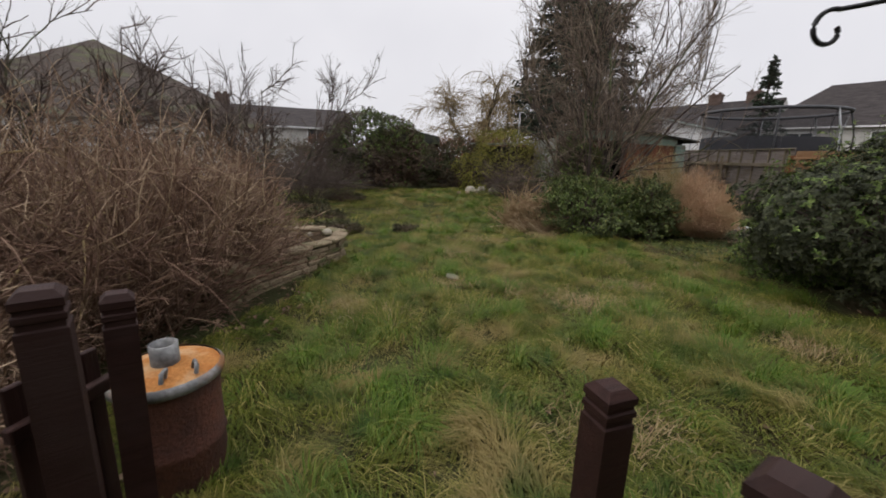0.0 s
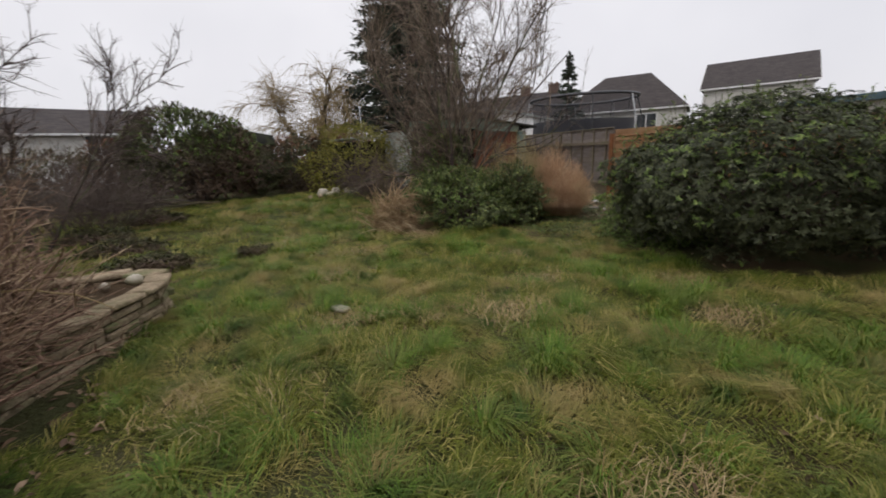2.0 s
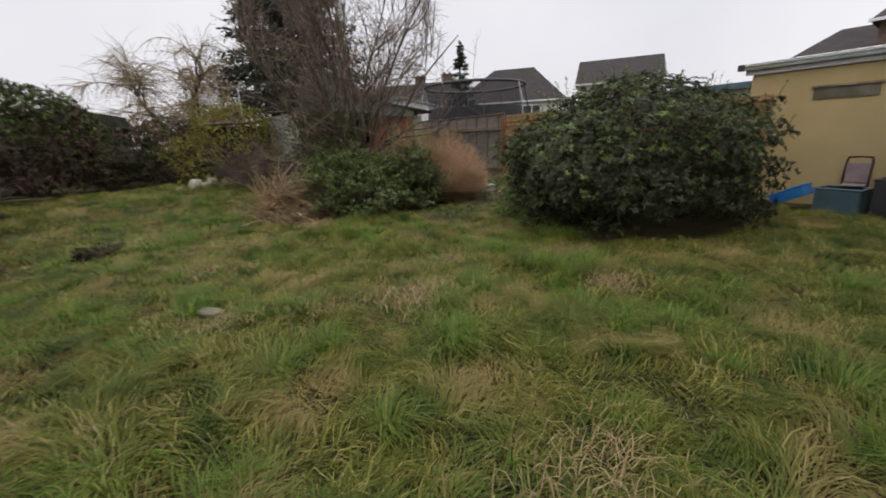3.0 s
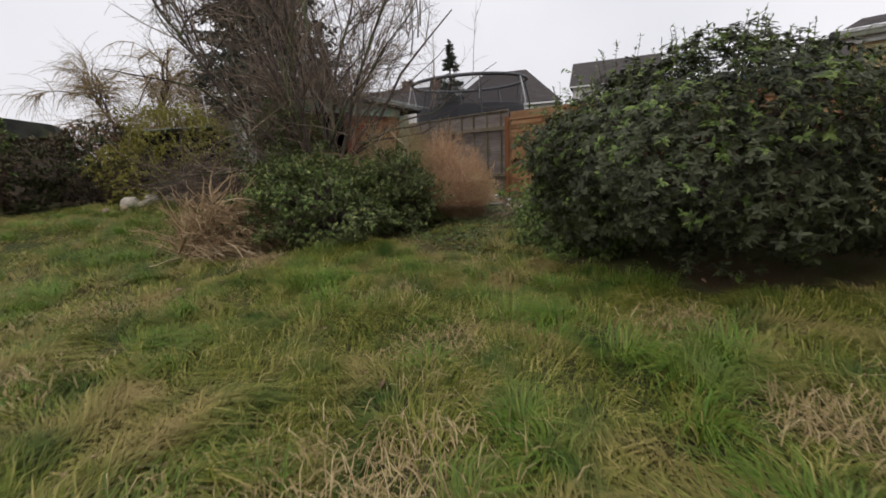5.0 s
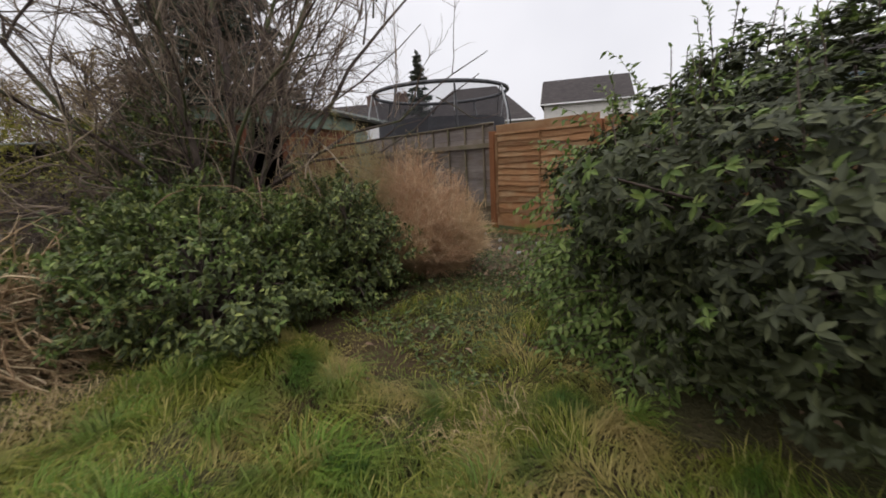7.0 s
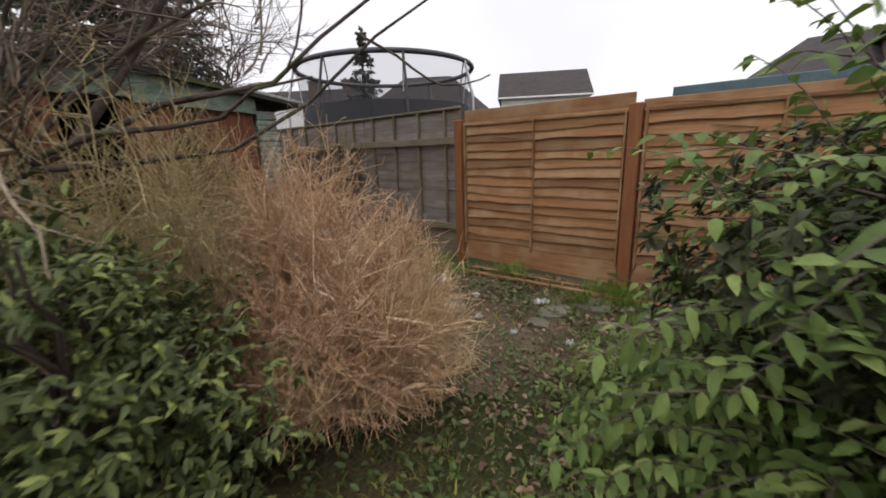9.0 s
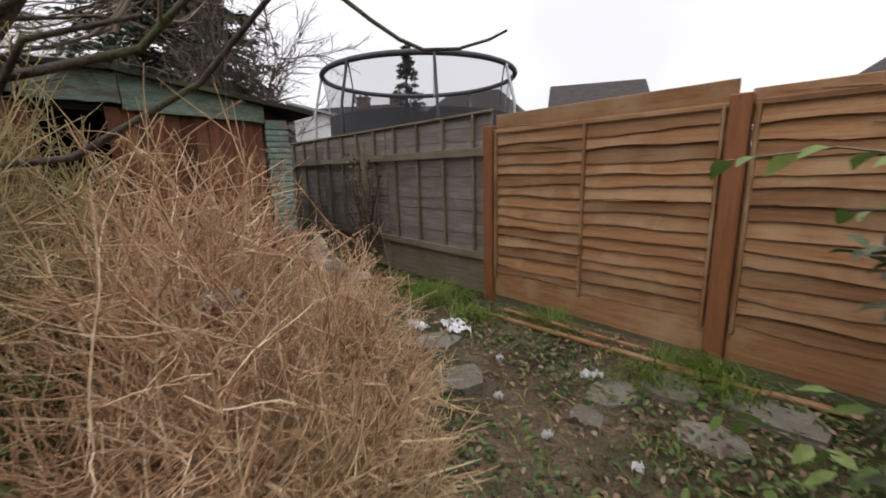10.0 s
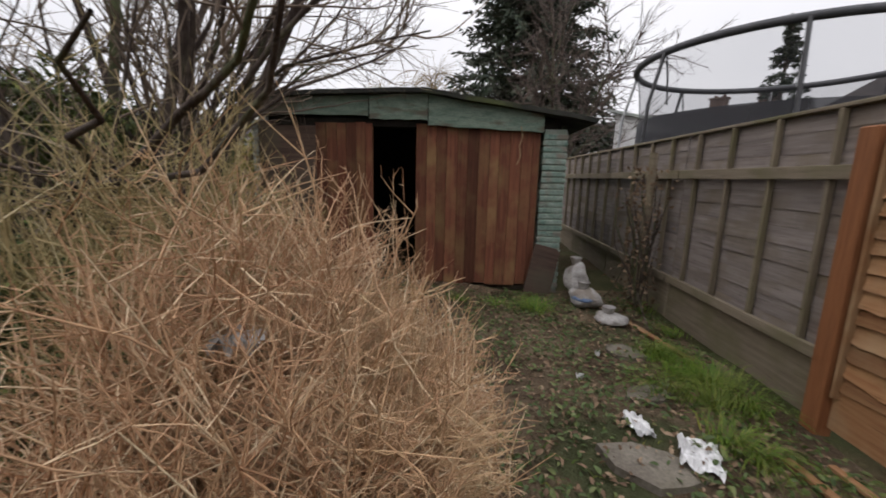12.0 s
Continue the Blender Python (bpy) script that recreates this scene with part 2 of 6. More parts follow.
M_YELLOWLEAF = plant("yellow_green_leaves", (0.14, 0.145, 0.02), (0.27, 0.25, 0.04), (0.36, 0.32, 0.07), 0.65, 0.3, (0.12, 0.08, 0.04), 0.8, through=0.2)
M_NEEDLE = plant("dark_conifer_sprays", (0.012, 0.022, 0.012), (0.03, 0.048, 0.022), (0.05, 0.06, 0.035), 0.6, 0.6, (0.05, 0.045, 0.03), 0.35, through=0)
M_WILLOW = plant("willow_twigs", (0.2, 0.14, 0.07), (0.33, 0.25, 0.13), None, 0.8, through=0)
M_BRACKEN = plant("dead_bracken", (0.24, 0.145, 0.075), (0.42, 0.3, 0.17), (0.62, 0.5, 0.32), 0.85, through=0.1)


def net_material(name, alpha):
    m, n, l, p = nodes_of(name)
    p.inputs["Base Color"].default_value = (0.02, 0.02, 0.025, 1)
    p.inputs["Roughness"].default_value = 0.8
    p.inputs["Alpha"].default_value = alpha
    return m


M_NET = net_material("black_safety_net", 0.28)
M_DENSENET = net_material("dense_black_net", 0.88)
M_OLDBOARD = wood("dark_weathered_boards", (0.07, 0.045, 0.035), (0.12, 0.08, 0.06), (0.035, 0.022, 0.016), (0.1, 0.085, 0.06), 0.85, 0.35)
M_TARP = plain("dark_mat", (0.015, 0.015, 0.018), (0.03, 0.03, 0.034), 3, 0.7)
M_BEECH = plant("brown_beech_leaves", (0.1, 0.045, 0.025), (0.2, 0.1, 0.055), (0.26, 0.16, 0.09), 0.8, through=0.1)
M_WEED = plant("low_weeds", (0.05, 0.08, 0.02), (0.09, 0.13, 0.035), (0.16, 0.18, 0.06), 0.5, through=0.2)
M_PALEBOARD = plain("weathered_pale_boards", (0.25, 0.27, 0.24), (0.4, 0.41, 0.37), 5, 0.9, 40, 0.4, stain=(0.16, 0.16, 0.12), stretch=(1, 1, 8))
M_SOIL = plain("trodden_soil", (0.09, 0.062, 0.04), (0.2, 0.15, 0.098), 2.2, 0.95, 50, 0.9, stain=(0.06, 0.065, 0.03), depth=0.02)
M_OLIVETWIG = plant("olive_tan_twigs", (0.3, 0.22, 0.1), (0.46, 0.36, 0.18), (0.6, 0.5, 0.3), 0.75, 0.4, (0.26, 0.24, 0.09), 2.0, through=0.1)


# ---- tools ----
RNG = np.random.default_rng(7)


def unit(v):
    return v / np.maximum(np.linalg.norm(v, axis=-1, keepdims=True), 1e-9)


def mesh_of(name, groups, materials, smooth=True):
    """groups: (vertices, faces) arrays, one for each material, or (vertices, faces, material index)."""
    V, F, I, at = [], [], [], 0
    for k, g in enumerate(groups):
        v, f = np.asarray(g[0], np.float32).reshape(-1, 3), np.asarray(g[1])  # a group without vertices goes on with those before it
        V.append(v)
        F.append(f + at)
        I.append(np.full(len(f), g[2] if len(g) > 2 else min(k, len(materials) - 1)))
        at += len(v)
    me = bpy.data.meshes.new(name)
    me.vertices.add(at)
    me.vertices.foreach_set("co", np.concatenate(V).ravel())
    loops = np.concatenate([f.ravel() for f in F])
    sizes = np.concatenate([np.full(len(f), f.shape[1]) for f in F])
    me.loops.add(len(loops))
    me.loops.foreach_set("vertex_index", loops.astype(np.int32))
    me.polygons.add(len(sizes))
    me.polygons.foreach_set("loop_start", np.r_[0, np.cumsum(sizes)[:-1]].astype(np.int32))
    me.polygons.foreach_set("material_index", np.concatenate(I).astype(np.int32))
    me.polygons.foreach_set("use_smooth", np.full(len(sizes), smooth))
    for m in materials:
        me.materials.append(m)
    me.update(calc_edges=True)
    me.validate()
    return me


def thing(name, loc, label, category, group="", kind=""):
    ob = new(name)
    ob.empty_display_size = 0.2
    ob.location = loc
    return tagged(ob, label, category, group, kind)


def put(name, mesh, parent=None, m=None, label="", kind=""):
    ob = new(name, mesh)
    ob.parent = parent
    if m is not None:
        ob.matrix_basis = m
    return tagged(ob, label, kind=kind)


def bevelled(bm, width=0.006, segments=1):
    bmesh.ops.bevel(bm, geom=bm.edges[:], offset=width, segments=segments, affect="EDGES", profile=0.7)


def mesh_bm(name, bm, material, smooth=False):
    me = bpy.data.meshes.new(name)
    bmesh.ops.recalc_face_normals(bm, faces=bm.faces[:])
    bm.to_mesh(me)
    bm.free()
    for f in me.polygons:
        f.use_smooth = smooth
    me.materials.append(material)
    return me


BOXES = {}


def box_mesh(size, material, bevel=0.004):
    """A board or block round its own centre; its longest grain runs along x."""
    key = (tuple(round(s, 3) for s in size), material.name, bevel)
    if key not in BOXES:
        bm = bmesh.new()
        bmesh.ops.create_cube(bm, size=1, matrix=Matrix.Diagonal((*size, 1)))
        if bevel:
            bevelled(bm, min(bevel, min(size) * 0.3))
        BOXES[key] = mesh_bm("board", bm, material)
    return BOXES[key]


def board(name, parent, centre, size, material, rot=(0, 0, 0), bevel=0.004, label=""):
    return put(name, box_mesh(size, material, bevel), parent, pose(*centre, *rot), label)


def tubes(P, R, sides=3):
    """Tapered tubes along polylines P (n, s, 3) with radii R (n, s)."""
    P, R = np.asarray(P, float), np.asarray(R, float)
    n, s, _ = P.shape
    T = unit(np.gradient(P, axis=1))
    ref = np.where(np.abs(T[:, :1, 2:]) > 0.9, np.array([1.0, 0, 0]), np.array([0, 0, 1.0]))
    A = unit(np.cross(T, ref))
    B = np.cross(T, A)
    ang = np.arange(sides) * 2 * np.pi / sides
    V = P[:, :, None] + R[:, :, None, None] * (A[:, :, None] * np.cos(ang)[:, None] + B[:, :, None] * np.sin(ang)[:, None])
    k = np.arange(n)[:, None, None] * s * sides + np.arange(s - 1)[None, :, None] * sides
    j = np.arange(sides)[None, None]
    j2 = (j + 1) % sides
    F = np.stack([k + j, k + j2, k + sides + j2, k + sides + j], -1).reshape(-1, 4)
    return V.reshape(-1, 3), F


def lines(base, way, length, segs, wobble=0.15, droop=0.0, rng=RNG):
    """Wandering polylines from base points."""
    n = len(base)
    d, P = unit(np.asarray(way, float)), [np.asarray(base, float)]
    step = (np.asarray(length, float) * np.ones(n) / segs)[:, None]
    for k in range(segs):
        d = unit(d + wobble * rng.normal(size=(n, 3)) + np.array([0, 0, -1.0]) * np.reshape(droop, (-1, 1)))
        P.append(P[-1] + d * step)
    return np.stack(P, 1)


def taper(n, segs, r0, r1):
    t = np.linspace(0, 1, segs + 1)
    return np.reshape(r0, (-1, 1)) * np.ones((n, 1)) * (1 - t) + r1 * t


def spawn(P, n, lo=0.2, hi=1.0, rng=RNG):
    """n places along the polylines P, with the way that the parent runs there and the index of the parent."""
    i, t = rng.integers(0, len(P), n), rng.uniform(lo, hi, n) * (P.shape[1] - 1)
    k = np.minimum(t.astype(int), P.shape[1] - 2)
    f = (t - k)[:, None]
    a, b = P[i, k], P[i, k + 1]
    return a * (1 - f) + b * f, unit(b - a), i


def sphere_ways(n, rng=RNG, up=-1.0):
    v = unit(rng.normal(size=(n * 3, 3)))
    v = v[v[:, 2] > up]
    return v[:n]


def leaf_set(base, axis, normal, length, width, fold=0.2, bend=0.2):
    """Oval pointed leaves folded along the midrib and bent down: eight triangles each."""
    axis = unit(axis)
    side = unit(np.cross(normal, axis))
    nrm = np.cross(axis, side)
    n = len(base)
    L, W = np.reshape(length, (-1, 1)) * np.ones((n, 1)), np.reshape(width, (-1, 1)) * np.ones((n, 1))
    rib = lambda t: base + axis * L * t - nrm * L * bend * t * t
    rows = [base]
    for t, w in ((0.3, 0.46), (0.66, 0.4)):
        c = rib(t)
        rows += [c + side * W * w + nrm * W * fold, c, c - side * W * w + nrm * W * fold]
    V = np.stack(rows + [rib(1.0)], 1).reshape(-1, 3)
    k = np.arange(n)[:, None] * 8
    F = np.concatenate([k + np.array(q) for q in ((0, 2, 1), (0, 3, 2), (1, 2, 5), (1, 5, 4), (2, 3, 6), (2, 6, 5), (4, 5, 7), (5, 6, 7))], 0)
    return V, F


def blades(base, way, height, width, lean):
    """Bent blades of grass, three triangles each."""
    n = len(base)
    up = np.array([0, 0, 1.0])
    h, w, ln = (np.reshape(q, (-1, 1)) * np.ones((n, 1)) for q in (height, width, lean))
    side = np.cross(way, up)
    mid = base + up * h * 0.5 * np.sqrt(np.maximum(0.05, 1 - ln**2 * 0.5)) + way * h * ln * 0.3
    tip = base + up * h * np.maximum(0.12, 1 - ln * 0.85) + way * h * ln
    V = np.stack([base - side * w, base + side * w, mid - side * w * 0.8, mid + side * w * 0.8, tip], 1).reshape(-1, 3)
    k = np.arange(n)[:, None] * 5
    F = np.concatenate([k + np.array(q) for q in ((0, 1, 3), (0, 3, 2), (2, 3, 4))], 0)
    return V, F


def ground_z(x, y):
    """The lawn: nearly level, rising a little towards the far end, with small humps."""
    x, y = np.asarray(x, float), np.asarray(y, float)
    s = np.clip((y - 1.5) / 6.0, 0, 1)
    rise = 0.3 * s * s * (3 - 2 * s) * np.clip((4.0 - x) / 3.0, 0, 1)
    humps = 0.032 * np.sin(x * 2.3 + 1.3 * np.sin(y * 1.1)) * np.sin(y * 1.9 + 0.7 * np.sin(x * 1.7)) + 0.012 * np.sin(x * 5.1 + y * 3.3) * np.sin(y * 4.7 - x * 1.2)
    return rise + humps * np.clip(8 - np.hypot(x, y) * 0.25, 0, 1)


def gz(x, y):
    return float(ground_z(x, y))


def lump(name, size, material, seed=0, rough=0.18, detail=2):
    """A rounded uneven stone or bag."""
    bm = bmesh.new()
    bmesh.ops.create_icosphere(bm, subdivisions=detail, radius=0.5)
    for v in bm.verts:
        n = noise.noise(v.co * 2.2 + Vector((seed * 3.1, seed * 1.7, 0)))
        v.co *= 1 + rough * 2 * n
        v.co = Vector((v.co.x * size[0], v.co.y * size[1], max(v.co.z, -0.38) * size[2]))
    return mesh_bm(name, bm, material, True)


# ---- ground ----
def build_ground():
    inner = np.arange(-14, 14.01, 0.2)
    outer = np.array([20, 30, 50, 90, 180, 400.0])
    ax = np.r_[-outer[::-1], inner, outer]
    X, Y = np.meshgrid(ax, ax, indexing="ij")
    Z = np.where(np.hypot(X, Y) < 30, ground_z(X, Y), 0)
    n = len(ax)
    i = np.arange(n - 1)[:, None] * n + np.arange(n - 1)[None]
    F = np.stack([i, i + n, i + n + 1, i + 1], -1).reshape(-1, 4)
    ob = put("ground", mesh_of("ground", [(np.stack([X, Y, Z], -1), F)], [M_GROUND]))
    tagged(ob, "mossy brown soil under the rough lawn", "ground", kind="structure")


build_ground()


def build_soil():
    """Trodden bare soil along the fence and under the dry shrub."""
    n = 60
    V, F, idx = [], [], {}
    for i in range(n):
        for j in range(n):
            x, y = 1.0 + 4.33 * i / (n - 1), -0.9 + 6.1 * j / (n - 1)
            w = noise.noise(Vector((x * 1.7, y * 1.7, 4.0))) * 0.35
            if x + w > 3.05 - 0.35 * max(0, y - 0.3) and y + w > 0.15:
                idx[i, j] = len(V)
                V.append((x, y, gz(x, y) + 0.005))
    for (i, j), k in idx.items():
        q = (k, idx.get((i + 1, j)), idx.get((i + 1, j + 1)), idx.get((i, j + 1)))
        if None not in q:
            F.append(q)
    ob = put("bare_soil", mesh_of("bare_soil", [(np.array(V), np.array(F))], [M_SOIL]))
    tagged(ob, "trodden brown soil along the fence", "soil", kind="structure")


build_soil()


# ---- fences ----
def lap_mesh(length, height, thick, material, seed, wave=0.012, out=0.012):
    """A waney-edged lap board: a wavering lower edge, leaning out at the foot."""
    rng = np.random.default_rng(seed)
    n = 13
    x = np.linspace(-length / 2, length / 2, n)
    low = -height / 2 + wave * np.cumsum(rng.normal(size=n)) * 0.45
    low = np.clip(low, -height / 2 - 2 * wave, -height / 2 + 1.4 * wave)
    top = np.full(n, height / 2)
    V, F = [], []
    for k in range(n):
        V += [(x[k], -thick * 0.5 - out, low[k]), (x[k], thick * 0.5 - out, low[k]), (x[k], thick * 0.2 + 0.004, top[k]), (x[k], -thick * 0.3 + 0.004, top[k])]
    for k in range(n - 1):
        a, b = 4 * k, 4 * k + 4
        F += [(a + j, a + (j + 1) % 4, b + (j + 1) % 4, b + j) for j in range(4)]
    F += [(0, 3, 2, 1), (4 * n - 4, 4 * n - 3, 4 * n - 2, 4 * n - 1)]
    return mesh_of("lap_board", [(np.array(V), np.array(F))], [material], False)


FX = 5.37
# boards run along y; local x to world -y, local -y (the face) to world -x
FACE = pose(0, 0, 0, 0, 0, -90)


def face_put(name, mesh, parent, x, y, z, label="", tilt=0.0):
    x, z = x - parent.location[0], z - parent.location[2]
    return put(name, mesh, parent, Matrix.Translation((x, y, z)) @ FACE @ pose(0, 0, 0, 0, tilt, 0), label)


ORANGE = thing("lap_fence", (FX, 0, 0), "orange-brown waney lap fence with stained posts", "fence")
GREY = thing("old_fence", (FX + 0.06, 0, 0), "weathered grey lap fence with battens and rails", "fence")


def orange_panel(y0, y1, top_z, seed):
    """A lap panel between two posts, with battens, kick board and top board."""
    length, mid = y1 - y0, (y0 + y1) / 2
    fence = put("panel", box_mesh((0.004, length, 1.3), M_ORANGEPOST, 0), ORANGE, pose(0.012, mid, 0.95))
    rng = np.random.default_rng(seed)
    meshes = [lap_mesh(length / 2, 0.128, 0.014, M_ORANGE, seed * 10 + k, 0.012, 0.021) for k in range(12)]
    rows = 14
    for k in range(rows):
        z = 0.36 + k * (1.62 - 0.36) / (rows - 1)
        for side in (-1, 1):
            face_put("lap_board", meshes[int(rng.integers(12))], fence, rng.uniform(-0.004, 0.004), side * length / 4, z + rng.normal() * 0.007, tilt=rng.normal() * 0.5)
    for y in (y0 + 0.025, mid, y1 - 0.025):
        put("batten", box_mesh((1.42, 0.042, 0.022), M_ORANGE), fence, Matrix.Translation((-0.046, y - mid, 0.01)) @ pose(0, 0, 0, 0, 90, 0) @ pose(0, 0, 0, 90, 0, 0))
    face_put("top_batten", box_mesh((length, 0.022, 0.035), M_ORANGE), fence, -0.028, 0, 1.672)
    face_put("kick_board", box_mesh((length, 0.024, 0.25), M_ORANGE), fence, -0.006, 0, 0.18)
    face_put("top_board", box_mesh((length + 0.05, 0.022, 0.17), M_ORANGE), fence, 0.035, 0, top_z - 0.085, "plain wide board along the top")
    face_put("split_sliver", box_mesh((0.3, 0.01, 0.01), M_ORANGE), fence, -0.03, 0.3, 1.5, tilt=7)
    face_put("split_sliver", box_mesh((0.45, 0.01, 0.008), M_ORANGE), fence, -0.03, -0.4, 1.08, tilt=-3)
    face_put("split_sliver", box_mesh((0.22, 0.01, 0.012), M_ORANGE), fence, -0.035, 0.55, 1.7, tilt=4)
    return fence


def orange_post(y, lean=0.0):
    put("post", box_mesh((1.78, 0.1, 0.11), M_ORANGEPOST, 0.008), ORANGE, Matrix.Translation((-0.03, y, 0.84)) @ pose(0, 0, 0, lean, 90, 0) @ pose(0, 0, 0, 90, 0, 0), "square orange-brown post")


for k, (a, b, tz) in enumerate(((0.53, 2.40, 1.83), (-1.46, 0.41, 1.76), (-3.4, -1.58, 1.76))):
    orange_panel(a, b, tz, k + 1)
for y in (2.455, 0.47, -1.52):
    orange_post(y)


def grey_panel(y0, y1, seed):
    """The weathered back of a lap panel: boards behind upright battens, two rails across."""
    length, mid, x = y1 - y0, (y0 + y1) / 2, FX + 0.06
    fence = put("panel", box_mesh((0.004, length, 1.3), M_GREYWOOD, 0), GREY, pose(0.034, mid, 1.1))
    rng = np.random.default_rng(seed)
    meshes = [lap_mesh(length, 0.15, 0.007, M_GREYWOOD, seed * 10 + k, 0.006, 0.002) for k in range(4)]
    for k in range(12):
        face_put("lap_board", meshes[int(rng.integers(4))], fence, 0.02 + rng.uniform(-0.003, 0.003), 0, 0.45 + k * 0.125, tilt=rng.normal() * 0.3)
    count = max(2, round(length / 0.52))
    for k in range(count):
        y = y0 + length * (k + 0.5) / count - mid
        put("batten", box_mesh((1.46, 0.042, 0.03), M_GREYRAIL), fence, Matrix.Translation((-0.046, y, 0.04)) @ pose(0, 0, 0, 0, 90, 0) @ pose(0, 0, 0, 90, 0, 0))
    face_put("top_rail", box_mesh((length, 0.035, 0.085), M_GREYRAIL), fence, -0.035, 0, 1.5)
    face_put("bottom_rail", box_mesh((length, 0.04, 0.075), M_GREYRAIL), fence, -0.035, 0, 0.42)
    face_put("cap", box_mesh((length, 0.05, 0.025), M_GREYRAIL), fence, 0.0, 0, 1.885)
    face_put("foot_board", box_mesh((length, 0.025, 0.4), M_GREYRAIL), fence, 0.01, 0, 0.18, "mossy brown board at the foot")


for k, (a, b) in enumerate(((2.52, 4.42), (4.44, 6.34), (6.36, 8.26), (8.28, 10.2))):
    grey_panel(a, b, 20 + k)


def prism(name, pts, y0, y1, material, parent, label=""):
    """A solid whose end is the polygon pts (x, z), from y0 to y1."""
    bm = bmesh.new()
    a = [bm.verts.new((x, y0, z)) for x, z in pts]
    b = [bm.verts.new((x, y1, z)) for x, z in pts]
    bm.faces.new(a[::-1])
    bm.faces.new(b)
    for k in range(len(pts)):
        bm.faces.new((a[k], a[(k + 1) % len(pts)], b[(k + 1) % len(pts)], b[k]))
    return put(name, mesh_bm(name, bm, material), parent, label=label)


# ---- shed ----
SX0, SX1, SY, SYB = 0.6, 4.45, 5.2, 8.2


def shed_roof_z(x):
    return 2.38 - 0.15 * (x - 2.67) if x > 2.67 else 2.38 - 0.035 * (2.67 - x)


def build_shed():
    shed = thing("shed", (SX0, SY, 0), "old brick and timber shed with green trim and red-brown doors", "shed")
    o = Vector((SX0, SY, 0))
    # roof: two felted slopes
    for name, xa, xb in (("roof_slope", SX0 - 0.25, 2.67), ("roof_slope", 2.67, SX1 + 0.25)):
        za, zb = shed_roof_z(xa), shed_roof_z(xb)
        rng = np.random.default_rng(3)
        V, F = [], []
        n, y0, y1 = 14, SY - 0.22, SYB + 0.2
        for k in range(n + 1):
            f = k / n
            w = 0.012 * math.sin(f * 17) + rng.normal() * 0.006
            x, z = xa + (xb - xa) * f, za + (zb - za) * f
            for y, dz in ((y0 + w, 0.0), (y0 + w, 0.05), (y1, 0.05), (y1, 0.0)):
                V.append((x - o.x, y - o.y, z + dz + w * 0.6))
        for k in range(n):
            a, b = 4 * k, 4 * k + 4
            F += [(a + j, b + j, b + (j + 1) % 4, a + (j + 1) % 4) for j in range(4)]
        F += [(0, 1, 2, 3), (4 * n, 4 * n + 3, 4 * n + 2, 4 * n + 1)]
        put(name, mesh_of(name, [(np.array(V), np.array(F))], [M_FELT], False), shed, label="ragged black felt roof")
    # walls; gables and back wall carry the inner gloom in their near-black colour
    h = 2.0
    board("side_wall", shed, (0.06, (SYB - SY) / 2, h / 2), (0.12, SYB - SY, h + 0.25), M_PALEBOARD, bevel=0, label="pale weathered side boards")
    for yy, mat2 in ((0.03, M_SHADEBLACK), (SYB - SY - 0.06, M_SHADEBLACK)):
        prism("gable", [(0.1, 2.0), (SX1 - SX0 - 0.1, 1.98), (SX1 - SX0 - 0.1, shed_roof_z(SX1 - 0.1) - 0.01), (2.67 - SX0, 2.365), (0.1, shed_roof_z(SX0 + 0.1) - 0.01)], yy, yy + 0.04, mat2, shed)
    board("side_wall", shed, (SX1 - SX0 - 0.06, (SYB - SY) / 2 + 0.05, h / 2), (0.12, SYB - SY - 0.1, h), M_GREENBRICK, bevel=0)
    board("back_wall", shed, ((SX1 - SX0) / 2, SYB - SY, h / 2), (SX1 - SX0 - 0.25, 0.1, h + 0.35), M_SHADEBLACK, bevel=0)
    board("shed_floor", shed, ((SX1 - SX0) / 2, (SYB - SY) / 2, 0.0), (SX1 - SX0 - 0.25, SYB - SY - 0.15, 0.08), M_CONCRETE, bevel=0)
    # green fascia boards under the roof edge
    for xa, xb, zl in ((SX0, 2.02, 2.12), (2.04, 2.74, 2.08), (2.75, 4.12, 2.02)):
        n = 8
        V, F = [], []
        for k in range(n + 1):
            x = xa + (xb - xa) * k / n
            zt = shed_roof_z(x) - 0.005
            zb2 = zl - (0.0 if xb < 3 else 0.06 * (k / n)) + 0.006 * math.sin(k * 2.1)
            for y, z in ((-0.12, zb2), (-0.085, zb2), (-0.085, zt), (-0.12, zt)):
                V.append((x - o.x, y, z))
        for k in range(n):
            a, b = 4 * k, 4 * k + 4
            F += [(a + j, b + j, b + (j + 1) % 4, a + (j + 1) % 4) for j in range(4)]
        F += [(0, 1, 2, 3), (4 * n, 4 * n + 3, 4 * n + 2, 4 * n + 1)]
        put("fascia", mesh_of("fascia", [(np.array(V), np.array(F))], [M_GREENBOARD], False), shed, label="flaking pale green fascia board")
    # sliding doors of upright boards
    rng = np.random.default_rng(5)
    for name, xa, xb in (("door", 2.6, 4.1), ("door", 1.35, 2.06)):
        skin = M_DOOR
        door = put(name, box_mesh((xb - xa, 0.02, 1.9), M_DOOR, 0), shed, pose((xa + xb) / 2 - o.x, -0.02, 1.08), "red-brown vertical board door")
        x, w = xa, 0.125
        while x < xb - 0.02:
            ww = min(w * rng.uniform(0.9, 1.1), xb - x)
            put("door_board", box_mesh((1.96 + rng.uniform(-0.02, 0.02), round(ww - 0.004, 3), 0.02), skin, 0.003), door,
                Matrix.Translation((x + ww / 2 - (xa + xb) / 2, -0.022 + rng.uniform(-0.004, 0.004), -0.02)) @ pose(0, 0, 0, 0, 90, 0) @ pose(0, 0, 0, 90, 0, 0) @ pose(0, 0, 0, 0, 0, 0))
            x += ww
